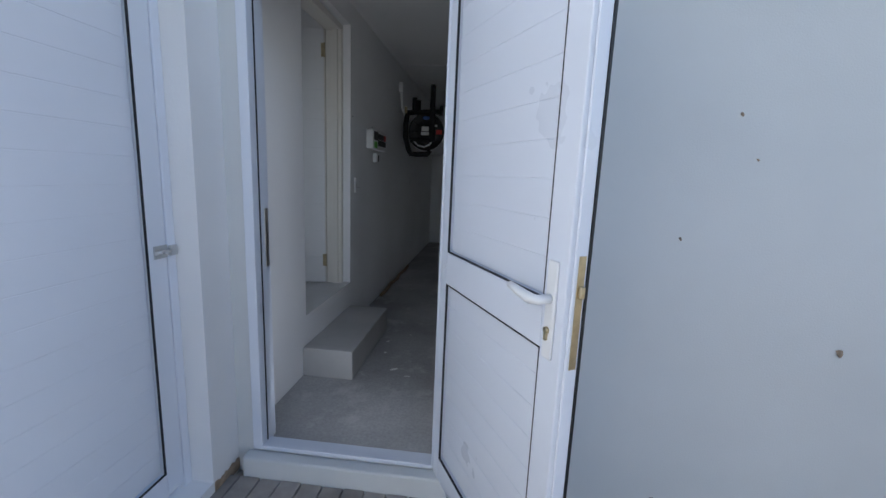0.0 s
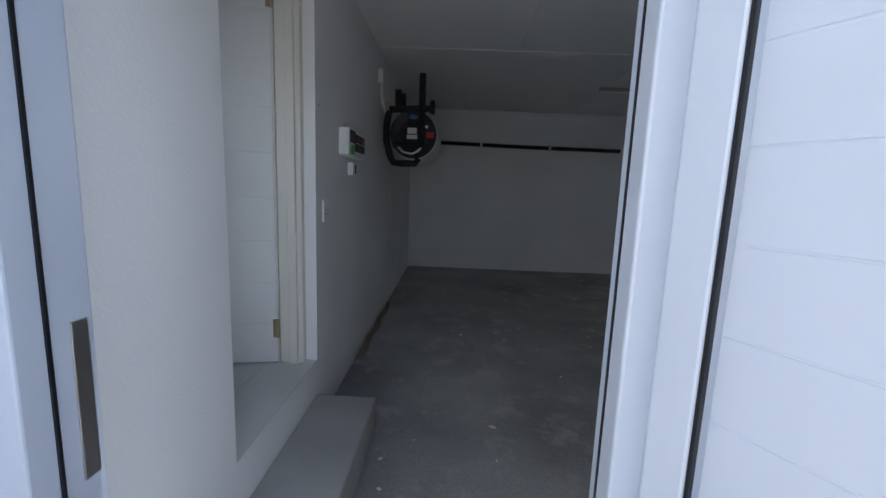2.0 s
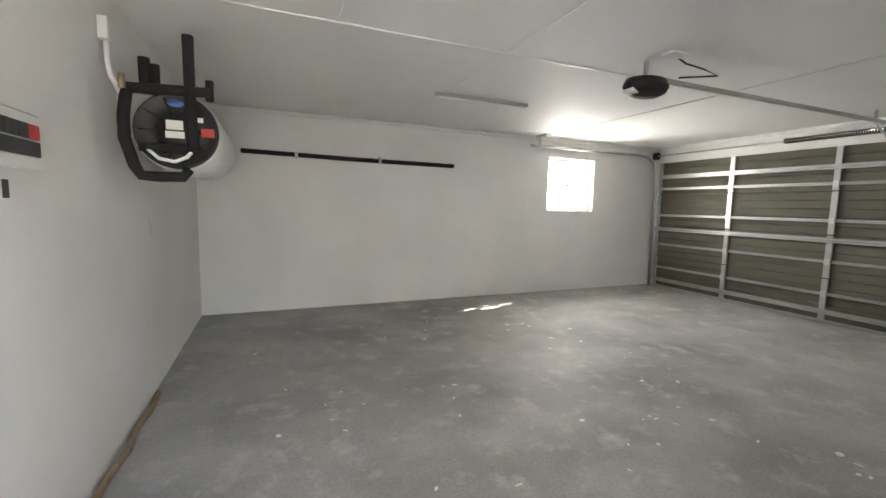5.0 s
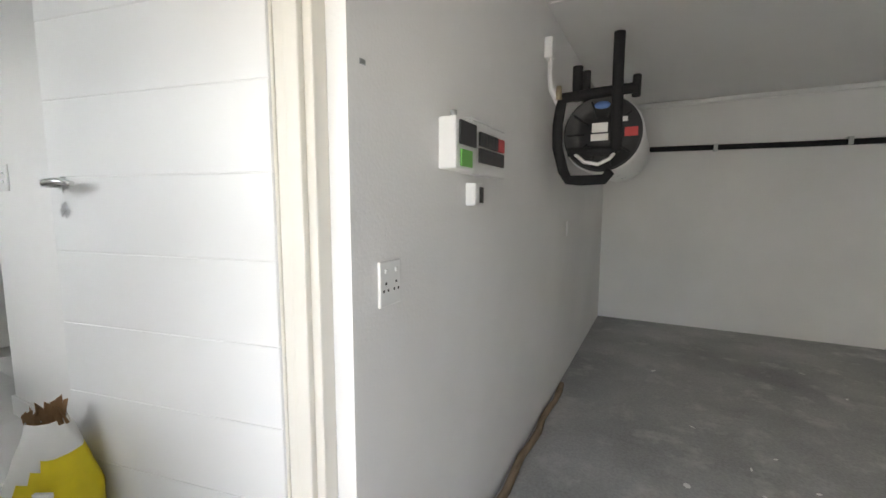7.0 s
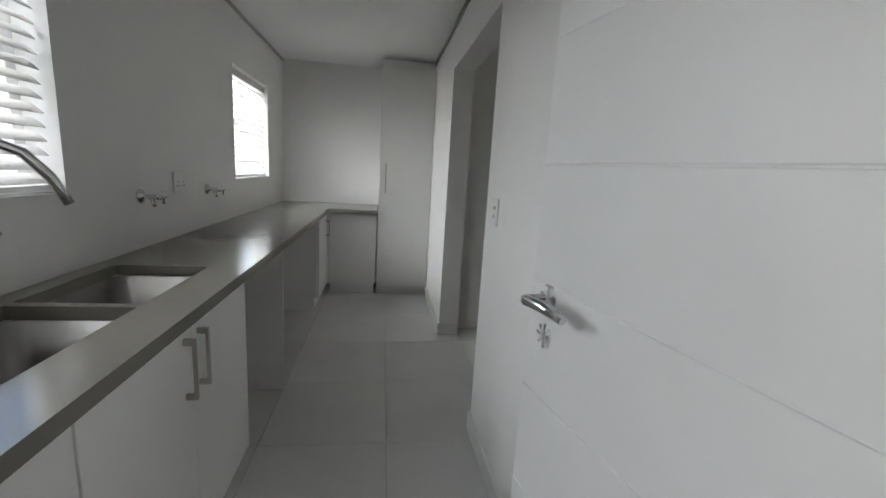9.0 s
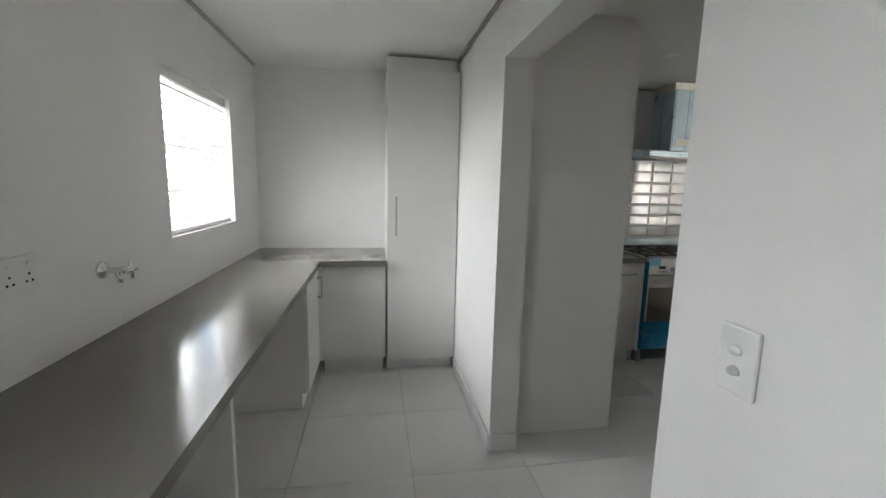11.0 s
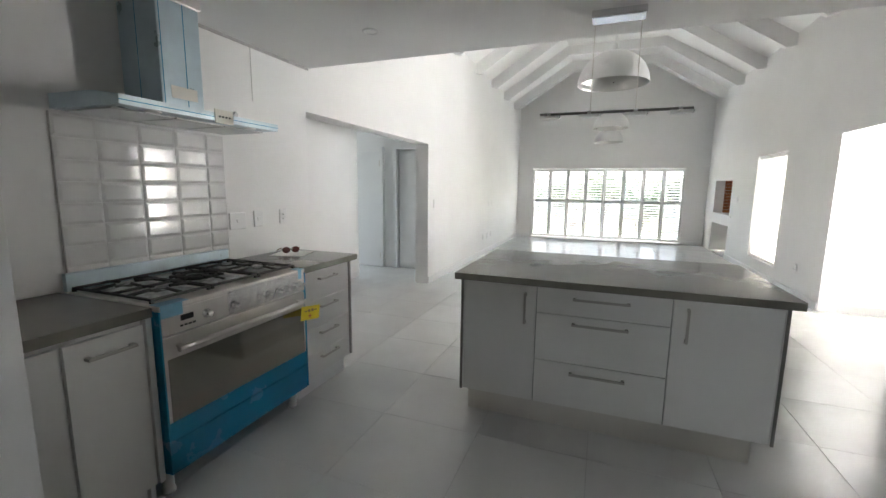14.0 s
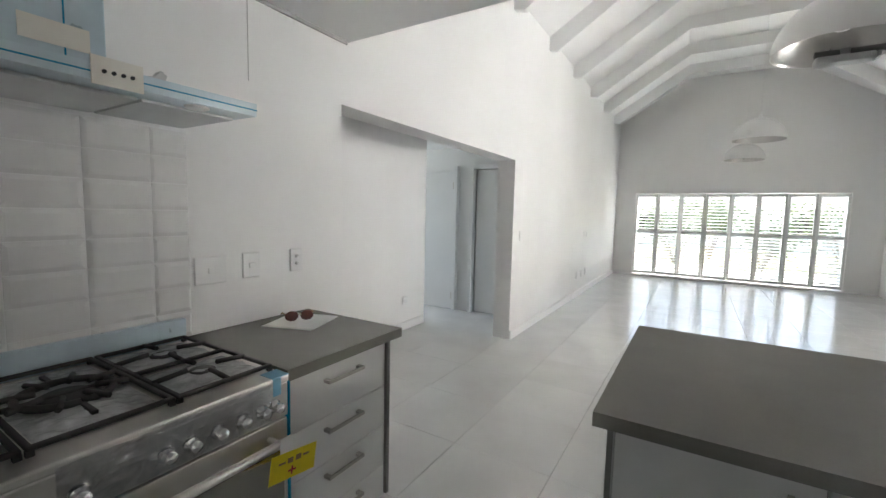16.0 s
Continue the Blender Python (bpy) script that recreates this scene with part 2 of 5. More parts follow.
def mesh_of(name, bm, mat):
    data = bpy.data.meshes.new(name)
    bmesh.ops.recalc_face_normals(bm, faces=bm.faces[:])
    bm.to_mesh(data)
    bm.free()
    data.materials.append(mat)
    return data


def part(name, bm, mat, parent, label=""):
    """One mesh object out of bm, under a thing or under a part."""
    ob = new(name, mesh_of(name, bm, mat))
    ob.parent = parent
    return tagged(ob, label)


def block(name, lo, hi, mat, parent, bevel=0.0, label=""):
    bm = bmesh.new()
    add_box(bm, lo, hi, bevel)
    return part(name, bm, mat, parent, label)


def tube(name, points, radius, mat, parent, sides=10, label=""):
    bm = bmesh.new()
    add_tube(bm, points, radius, sides)
    return part(name, bm, mat, parent, label)


def thing(name, label, category, at=(0, 0, 0), rz=0, group=""):
    ob = new(name)
    ob.empty_display_size = 0.1
    ob.matrix_basis = pose(*at, 0, 0, rz)
    return tagged(ob, label, category, group)


def structure(name, bm, mat, label="", category=""):
    return tagged(new(name, mesh_of(name, bm, mat)), label, category, kind="structure")


def wall(name, lo, hi, mat, holes=(), label="painted plaster wall", category="wall"):
    """A thick wall with through openings. holes: (u0, u1, z0, z1) along its long side."""
    along = 0 if hi[0] - lo[0] > hi[1] - lo[1] else 1
    us = sorted({lo[along], hi[along], *(h[0] for h in holes), *(h[1] for h in holes)})
    zs = sorted({lo[2], hi[2], *(h[2] for h in holes), *(h[3] for h in holes)})
    us = [u for u in us if lo[along] <= u <= hi[along]]
    zs = [z for z in zs if lo[2] <= z <= hi[2]]
    solid = lambda i, j: 0 <= i < len(us) - 1 and 0 <= j < len(zs) - 1 and not any(h[0] <= (us[i] + us[i + 1]) / 2 <= h[1] and h[2] <= (zs[j] + zs[j + 1]) / 2 <= h[3] for h in holes)
    bm = bmesh.new()
    near, far = lo[1 - along], hi[1 - along]

    def put(u, w, z):
        return bm.verts.new((u, w, z) if along == 0 else (w, u, z))
    for i in range(len(us) - 1):
        for j in range(len(zs) - 1):
            if not solid(i, j):
                continue
            a, b, c, d = us[i], us[i + 1], zs[j], zs[j + 1]
            for w in (near, far):
                bm.faces.new((put(a, w, c), put(b, w, c), put(b, w, d), put(a, w, d)))
            for di, dj, u0, u1, z0, z1 in ((-1, 0, a, a, c, d), (1, 0, b, b, c, d), (0, -1, a, b, c, c), (0, 1, a, b, d, d)):
                if not solid(i + di, j + dj):
                    if di:
                        bm.faces.new((put(u0, near, c), put(u0, far, c), put(u0, far, d), put(u0, near, d)))
                    else:
                        bm.faces.new((put(a, near, z0), put(b, near, z0), put(b, far, z0), put(a, far, z0)))
    bmesh.ops.remove_doubles(bm, verts=bm.verts[:], dist=1e-5)
    return structure(name, bm, mat, label, category)


# ---- the building ----
GF, CEIL = -0.39, 2.36          # garage floor, flat ceilings of the house
OUT = -0.5                      # paving outside

# house floor slab and garage slab
bm = bmesh.new()
add_box(bm, (-9.0, 1.85, -0.39), (-0.19, 16.55, -0.012))
add_box(bm, (-0.19, 8.66, -0.39), (0.6, 10.2, -0.012))
structure("floor", bm, M_GROUT, "grey tile grout under the house floor", "floor")
bm = bmesh.new()
add_box(bm, (0.0, 2.02, -0.6), (7.66, 8.46, GF))
structure("floor_garage", bm, M_CONC, "bare grey concrete garage floor with white splashes", "floor")

wall("wall_west", (-5.2, 1.87, -0.4), (-5.0, 16.54, 4.6), M_WALL, [(6.967, 9.57, -0.02, 2.01)], "white living room wall with a wide opening")
wall("wall_scullery_end", (-5.385, 1.87, -0.4), (-5.185, 3.78, 2.6), M_WALL)
wall("wall_scullery_window", (-5.185, 1.87, -0.4), (-0.19, 2.065, 2.6), M_WALL, [(-4.42, -3.51, 1.172, 1.977), (-1.83, -0.65, 1.172, 1.977)], "white scullery wall with two windows")
wall("wall_scullery_kitchen", (-5.0, 3.63, -0.02), (-0.19, 3.785, 2.6), M_WALL, [(-3.41, -2.142, -0.1, 2.06)], "white wall with an opening to the kitchen")
wall("wall_garage_house", (-0.19, -2.5, -0.6), (0.0, 8.66, 2.6), M_GARAGE, [(2.775, 3.647, 0, 2.06), (0.68, 1.81, -0.45, 1.75)], "light grey garage wall beside the house")
wall("wall_east", (-0.19, 8.66, -0.4), (0.0, 16.54, 3.9), M_WALL, [(8.69, 10.13, -0.02, 2.06), (11.58, 12.81, 0.28, 2.0), (14.2, 15.55, 0.91, 1.64), (14.2, 15.55, 0.02, 0.68)], "white living room wall with window and braai")
wall("wall_kitchen_east", (-0.192, 3.785, -0.02), (-0.188, 8.67, 2.6), M_WALL)
wall("wall_north", (-5.0, 16.34, -0.4), (-0.19, 16.54, 5.4), M_WALL, [(-4.56, -0.7, 0.03, 1.975)], "white gable wall over the folding doors")
wall("wall_gable_south", (-5.0, 6.86, CEIL + 0.02), (-0.19, 7.02, 5.4), M_WALL)
wall("wall_hall_end", (0.58, 8.66, -0.4), (0.78, 10.33, 2.6), M_WALL, [(8.8, 10.04, 0.25, 2.05)])
wall("wall_east_upper", (-0.19, 6.86, 2.6), (0.0, 8.66, 3.9), M_WALL)
wall("wall_hall_north", (0.0, 10.13, -0.4), (0.58, 10.33, 2.6), M_WALL)
wall("wall_hall_south", (0.0, 8.66, -0.4), (0.58, 8.69, 2.6), M_WALL)
# garage shell
wall("wall_garage_back", (0.0, 8.46, -0.6), (7.86, 8.66, 2.6), M_GARAGE, [(5.19, 6.17, 1.012, 1.906)], "light grey garage wall with a small window")
wall("wall_garage_door", (7.66, 1.9, -0.6), (7.86, 8.46, 2.6), M_GARAGE, [(3.42, 8.33, -0.39, 1.93)], "grey garage wall round the sectional door")
wall("wall_front", (0.0, 2.0, -0.6), (7.66, 2.16, 2.6), M_OUTWALL, [(0.085, 1.0, -0.395, 1.73)], "grey-green plastered outside wall")
# passage behind the wide opening
wall("wall_passage_west", (-6.4, 5.6, -0.4), (-6.2, 9.5, 2.6), M_WALL)
wall("wall_passage_end", (-8.95, 10.5, -0.4), (-5.2, 10.62, 2.6), M_WALL, [(-5.95, -5.26, -0.02, 2.03)])
wall("wall_passage_south", (-6.2, 6.6, -0.4), (-5.2, 6.75, 2.6), M_WALL)
wall("wall_passage_far", (-9.1, 9.6, -0.4), (-8.95, 14.0, 2.6), M_WALL, [(9.75, 10.37, 0.9, 2.0)])
wall("wall_passage_return", (-8.95, 9.5, -0.4), (-6.2, 9.62, 2.6), M_WALL)
wall("wall_room_back", (-8.95, 14.0, -0.4), (-5.2, 14.2, 2.6), M_WALL)

# ceilings
bm = bmesh.new()
add_box(bm, (-5.19, 2.06, CEIL), (-0.19, 7.02, CEIL + 0.1))
add_box(bm, (-9.0, 6.0, CEIL - 0.02), (-5.2, 14.2, CEIL + 0.1))
add_box(bm, (0.0, 8.69, CEIL), (0.58, 10.13, CEIL + 0.1))
structure("ceiling", bm, M_CEIL, "flat white plasterboard ceiling", "ceiling")
bm = bmesh.new()
add_box(bm, (0.0, 2.16, 2.22), (7.66, 8.46, 2.5))
structure("ceiling_garage", bm, M_CEIL, "white garage ceiling boards", "ceiling")
EAVE, FLAT_Z, FLAT_IN = 3.66, 4.55, 1.42
bm = bmesh.new()
add_prism(bm, [(-5.2, EAVE - 0.13), (-5.0 + FLAT_IN, FLAT_Z), (-0.19 - FLAT_IN, FLAT_Z), (0.0, EAVE - 0.13), (0.0, EAVE + 0.1), (-0.19 - FLAT_IN, FLAT_Z + 0.2), (-5.0 + FLAT_IN, FLAT_Z + 0.2), (-5.2, EAVE + 0.1)], 1, 6.86, 16.54)
structure("ceiling_vault", bm, M_CEIL, "white boarded sloping ceiling", "ceiling")

# ground
bm = bmesh.new()
add_box(bm, (-900, -900, -1.2), (900, 900, -0.62))
structure("ground", bm, M_LAWN, "dry lawn around the house", "ground")

# roof over the flat ceilings and garage, closing the place
bm = bmesh.new()
add_box(bm, (-9.2, 1.7, 2.6), (8.1, 6.86, 2.75))
add_box(bm, (0.0, 6.86, 2.6), (8.0, 8.66, 2.75))
add_box(bm, (0.0, 8.66, 2.6), (0.85, 10.4, 2.75))
add_box(bm, (-9.2, 6.86, 2.6), (-5.2, 14.3, 2.75))
structure("roof", bm, M_ROOFTILE, "low roof slab over garage and kitchen", "roof")


def skirting(name, runs):
    bm = bmesh.new()
    for lo, hi in runs:
        add_box(bm, (*lo, 0.001), (*hi, 0.1), 0.004)
    structure(name, bm, M_TRIM, "white painted skirting board", "skirting")


skirting("baseboard", [((-4.995, 9.58), (-4.98, 16.335)), ((-4.98, 16.325), (-4.58, 16.34)), ((-0.68, 16.325), (-0.205, 16.34)),
                       ((-0.205, 10.14), (-0.19, 14.18)), ((-0.205, 3.8), (-0.195, 8.68)), ((-4.42, 3.615), (-3.395, 3.63)), ((-3.41, 3.63), (-3.395, 3.785)),
                       ((-2.15, 3.615), (-0.2, 3.63)), ((-2.155, 3.63), (-2.142, 3.785)), ((-5.2, 9.57), (-4.985, 9.585)),
                       ((-6.2, 6.76), (-6.185, 9.6)), ((0.0, 10.115), (0.57, 10.13))])
# grey strips paint in the line of shade where wall meets ceiling
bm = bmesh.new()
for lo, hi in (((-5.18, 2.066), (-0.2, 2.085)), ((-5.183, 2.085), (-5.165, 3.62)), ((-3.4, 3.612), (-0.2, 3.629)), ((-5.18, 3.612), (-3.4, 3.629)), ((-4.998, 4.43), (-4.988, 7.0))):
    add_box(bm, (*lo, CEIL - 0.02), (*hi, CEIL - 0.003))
structure("trim_shadow_line", bm, M_LINEGREY, "thin grey strip painted as the shade line under the ceiling", "cornice")
bm = bmesh.new()
for lo, hi in (((0.0, 8.41), (7.66, 8.46)), ((7.61, 2.16), (7.66, 8.41)), ):
    add_box(bm, (*lo, 2.165), (*hi, 2.219), 0.012)
structure("trim_cornice", bm, M_TRIM, "white moulded garage cornice", "cornice")
bm = bmesh.new()
for lo, hi in (((0.02, 5.43, 2.212), (7.6, 5.455, 2.2199)), ((2.50, 2.2, 2.213), (2.515, 8.4, 2.2199)), ((1.25, 2.2, 2.214), (1.258, 5.43, 2.2199)), ((5.0, 2.2, 2.213), (5.015, 8.4, 2.2199))):
    add_box(bm, lo, hi)
structure("trim_cover_strip", bm, M_TRIM, "white cover strips over ceiling board joints", "cover strip")

# ---- entrance ----
# aluminium door frame in the outside wall
frame_ob = thing("door_frame", "white powder-coated aluminium door frame with low sill", "door frame")
for name, lo, hi in (("jamb", (0.0855, 1.985, -0.394), (0.132, 2.115, 1.73)), ("jamb", (0.95, 1.99, -0.394), (0.9995, 2.06, 1.73)),
                     ("head", (0.1325, 1.99, 1.68), (0.95, 2.06, 1.729)), ("sill", (0.1325, 1.985, -0.394), (0.95, 2.065, -0.374))):
    block(name, lo, hi, M_ALU, frame_ob, 0.004)
for x0, x1 in ((0.1325, 0.1365), (0.9485, 0.95)):
    block("gasket", (x0, 2.03, -0.37), (x1, 2.036, 1.68), M_BLACK, frame_ob, label="black rubber gasket")
strike = block("strike_plate", (0.1325, 2.07, 0.49), (0.136, 2.1, 0.76), M_STEEL, frame_ob, 0.001, "steel strike plate")
bm = bmesh.new()
add_box(bm, (0.06, 1.93, -0.6), (1.03, 2.0, -0.405), 0.01)
structure("step_sill", bm, M_OUTWALL, "painted concrete threshold under the door", "threshold")


def groove_board(bm, x0, x1, y, z0, z1, pitch):
    """Horizontal tongue-and-groove boards with narrow sunk joints."""
    add_box(bm, (x0, y - 0.0045, z0), (x1, y + 0.0045, z1))
    z = z0
    while z < z1 - 0.005:
        add_box(bm, (x0, y - 0.006, z + 0.0012), (x1, y + 0.006, min(z + pitch, z1) - 0.0012), 0.0012)
        z += pitch


def alu_leaf(name, label, width, height, mid_rail, hinge_w=0.085):
    """A framed aluminium door leaf, built from x 0 to width, with its face at y -0.025."""
    leaf = thing(name, label, "door")
    for pname, lo, hi in (("stile", (0, -0.025, 0), (hinge_w, 0.025, height)), ("stile", (width - 0.085, -0.025, 0), (width, 0.025, height)),
                          ("rail", (hinge_w + 0.0005, -0.0245, 0.0005), (width - 0.0855, 0.0245, 0.1)), ("rail", (hinge_w + 0.0005, -0.0245, height - 0.085), (width - 0.0855, 0.0245, height))):
        block(pname, lo, hi, M_ALU, leaf, 0.004)
    fields = [(0.1, height - 0.085)]
    if mid_rail:
        block("rail", (hinge_w + 0.0005, -0.0245, mid_rail), (width - 0.0855, 0.0245, mid_rail + 0.128), M_ALU, leaf, 0.004)
        fields = [(0.1, mid_rail), (mid_rail + 0.128, height - 0.085)]
    for z0, z1 in fields:
        bm = bmesh.new()
        groove_board(bm, hinge_w + 0.007, width - 0.092, 0, z0 + 0.007, z1 - 0.007, 0.098)
        part("infill", bm, M_ALU, leaf, "white grooved aluminium boards")
        for y in (-0.019, 0.019):
            bm = bmesh.new()
            w = 0.0045
            for lo, hi in (((hinge_w + 0.0005, y - 0.004, z0), (hinge_w + 0.0005 + w, y + 0.004, z1)), ((width - 0.0855 - w, y - 0.004, z0), (width - 0.0855, y + 0.004, z1)),
                           ((hinge_w + 0.0075, y - 0.004, z0), (width - 0.0925, y + 0.004, z0 + w)), ((hinge_w + 0.0075, y - 0.004, z1 - w), (width - 0.0925, y + 0.004, z1))):
                add_box(bm, lo, hi)
            part("gasket", bm, M_BLACK, leaf, "black rubber glazing gasket")
    return leaf


leaf = alu_leaf("entrance_door", "open white aluminium door with grooved panels", 0.785, 2.07, 0.884, 0.054)
HINGE = (0.987, 1.955, -0.37)
leaf.matrix_basis = pose(*HINGE, 0, 0, -62)
edge = block("edge_profile", (0.7852, -0.012, 0.02), (0.793, 0.022, 2.05), M_ALU, leaf, 0.002)
block("edge_gasket", (0.7852, 0.0225, 0), (0.795, 0.03, 2.07), M_BLACK, leaf, label="dark weather seal on the edge")
lock = block("lock_plate", (0.7934, -0.004, 0.86), (0.7955, 0.016, 1.14), M_BRASS, leaf, 0.0008, "worn brass lock plate")
block("latch", (0.7955, 0.0, 1.04), (0.807, 0.013, 1.07), M_BRASS, lock, 0.003)
plate = block("handle_plate", (0.72, -0.034, 0.87), (0.757, -0.0255, 1.12), M_WHITEPL, leaf, 0.004, "white handle plate with screws")
bm = bmesh.new()
add_tube(bm, [(0.738, -0.034, 1.025), (0.738, -0.07, 1.025), (0.72, -0.08, 1.025), (0.67, -0.08, 1.03), (0.62, -0.075, 1.033)], [0.012, 0.012, 0.014, 0.012, 0.01], 12)
part("lever", bm, M_WHITEPL, plate)
bm = bmesh.new()
add_lathe(bm, [(0.0005, 0.0), (0.009, 0.0), (0.009, 0.006), (0.0005, 0.006)], pose(0.738, -0.034, 0.945, 90), 16)
add_box(bm, (0.734, -0.041, 0.92), (0.742, -0.034, 0.945))
part("keyhole", bm, M_BRASS, plate)

# closed yard door in the side wall, set back in its reveal
yard = alu_leaf("yard_door", "closed white aluminium yard door with grooved boards", 1.02, 2.1, 0)
yard.matrix_basis = pose(-0.13, 1.765, -0.42, 0, 0, -90)
yframe = thing("yard_door_frame", "white aluminium frame of the yard door", "door frame")
block("jamb", (-0.16, 1.767, -0.45), (-0.1, 1.809, 1.75), M_ALU, yframe, 0.004)
block("jamb", (-0.16, 0.681, -0.45), (-0.1, 0.743, 1.75), M_ALU, yframe, 0.004)
block("head", (-0.16, 0.744, 1.69), (-0.1, 1.766, 1.749), M_ALU, yframe, 0.004)
bolt = thing("barrel_bolt", "small steel barrel bolt on the yard door", "bolt")
block("plate", (-0.105, 1.7, 0.58), (-0.099, 1.765, 0.63), M_GALV, bolt, 0.001)
block("keep", (-0.0995, 1.767, 0.585), (-0.085, 1.8, 0.625), M_GALV, bolt, 0.002)
tube("bar", [(-0.092, 1.7, 0.605), (-0.092, 1.79, 0.605)], 0.007, M_STEEL, bolt)
tube("knob", [(-0.092, 1.73, 0.605), (-0.07, 1.73, 0.598)], 0.005, M_STEEL, bolt)
bm = bmesh.new()
for i in range(16):
    a = i / 15
    add_box(bm, (0.0005, 1.815 + a * 0.18, -0.52), (0.0035, 1.828 + a * 0.18, -0.47 + 0.02 * random.random()))
structure("trim_bare_plaster", bm, M_PUTTY, "strip of bare unpainted plaster at the wall foot", "plaster")
bm = bmesh.new()
for x, z, s in ((2.055, 1.212, 0.006), (2.553, 0.322, 0.012), (1.9, 0.736, 0.005), (2.135, 1.048, 0.004), (1.933, -0.423, 0.009)):
    add_tube(bm, [(x, 2.001, z), (x, 1.992, z - s), (x, 1.99, z - 2 * s)], [s, s * 0.8, s * 0.3], 7)
structure("trim_plaster_chips", bm, M_PUTTY, "small chips in the outside plaster", "chip")

# step and inner doorway
bm = bmesh.new()
add_box(bm, (0.001, 2.71, GF), (0.335, 3.635, -0.195), 0.008)
tagged(new("garage_step", mesh_of("garage_step", bm, M_STEP)), "plain plastered concrete step below the inner door", "step")
dframe = thing("inner_door_frame", "cream painted wooden frame with rebates", "door frame")
for name, lo, hi in (("jamb", (-0.185, 3.6, 0.001), (-0.06, 3.6465, 2.055)), ("stop", (-0.13, 3.58, 0.001), (-0.085, 3.5995, 2.03)), ("jamb", (-0.185, 2.7755, 0.001), (-0.06, 2.82, 2.055)),
                     ("head", (-0.185, 2.821, 2.01), (-0.06, 3.599, 2.055)), ("architrave", (-0.21, 3.6, 0.001), (-0.191, 3.66, 2.11)), ("architrave", (-0.21, 2.72, 0.001), (-0.191, 2.80, 2.11))):
    block(name, lo, hi, M_CREAM, dframe, 0.004)
inner = thing("inner_door", "open white panelled wooden door with horizontal grooves", "door")
bm = bmesh.new()
add_box(bm, (0.0, -0.018, 0.006), (0.815, 0.018, 2.02), 0.003)
z = 0.006
for i in range(9):
    add_box(bm, (0.001, -0.0205, z + 0.0015), (0.814, 0.0205, min(z + 0.2235, 2.019) - 0.0015), 0.002)
    z += 0.2235
part("panel", bm, M_DOOR, inner)
for z in (0.2, 1.86):
    hinge = block("hinge", (-0.012, 0.0212, z - 0.05), (0.02, 0.03, z + 0.05), M_BRASS, inner, 0.002, "worn brass butt hinge")
    tube("pin", [(-0.006, 0.028, z - 0.052), (-0.006, 0.028, z + 0.052)], 0.006, M_BRASS, hinge)
for side in (-1, 1):
    bm = bmesh.new()
    add_lathe(bm, [(0.0005, 0.0), (0.026, 0.0), (0.026, 0.008), (0.022, 0.012), (0.0005, 0.012)], pose(0.755, side * 0.0205, 1.1, 90 * side), 24)
    rose = part("rose", bm, M_CHROME, inner, "round chrome handle rose")
    tube("lever", [(0.755, side * 0.03, 1.1), (0.755, side * 0.07, 1.1), (0.735, side * 0.078, 1.105), (0.69, side * 0.075, 1.108), (0.64, side * 0.066, 1.1)], [0.009, 0.009, 0.0105, 0.0105, 0.008], M_CHROME, rose, 12)
    bm = bmesh.new()
    add_lathe(bm, [(0.0005, 0.0), (0.025, 0.0), (0.024, 0.006), (0.01, 0.007), (0.0005, 0.003)], pose(0.755, side * 0.0205, 1.025, 90 * side), 24)
    part("keyhole_rose", bm, M_CHROME, inner, "round chrome keyhole cover")
inner.matrix_basis = pose(-0.2, 3.612, 0, 0, 0, 180 + 10.5)

# ---- garage things ----
geyser = thing("water_heater", "white horizontal water heater with black end cover", "water heater", (0.315, 5.6, 1.47))
bm = bmesh.new()
add_lathe(bm, [(0.0005, -0.01), (0.2, -0.01), (0.222, 0.0), (0.236, 0.03), (0.236, 1.1), (0.2, 1.15), (0.0005, 1.16)], pose(0, 0, 0, -90), 48)
part("tank", bm, M_WHITEPL, geyser)
bm = bmesh.new()
add_lathe(bm, [(0.0005, -0.022), (0.09, -0.022), (0.1, -0.012), (0.19, -0.012), (0.212, -0.03), (0.222, -0.03), (0.226, -0.01)], pose(0, 0, 0, -90), 48)
cover = part("end_cover", bm, M_BLACK, geyser, "ribbed black plastic end cover")
for k in range(10):
    a = k * math.pi / 5
    tube("rib", [(0.1 * math.cos(a), -0.014, 0.1 * math.sin(a)), (0.2 * math.cos(a), -0.02, 0.2 * math.sin(a))], 0.006, M_BLACK, cover, 6)
for name, x, z, w, h, mat in (("label", -0.01, 0.035, 0.045, 0.028, M_PAPER), ("label", -0.01, -0.022, 0.05, 0.02, M_PAPER), ("label", 0.165, 0.0, 0.036, 0.026, M_RED), ("label", 0.125, 0.075, 0.018, 0.014, M_WHITEPL)):
    block(name, (x - w, -0.034, z - h), (x + w, -0.0305, z + h), mat, cover, 0.001)
bm = bmesh.new()
add_lathe(bm, [(0.0005, 0), (0.045, 0), (0.045, 0.004), (0.0005, 0.004)], pose(0.0, -0.03, 0.165, 90) @ Matrix.Diagonal((1, 0.5, 1, 1)), 24)
part("badge", bm, M_BLUELAB, cover, "small oval blue badge")
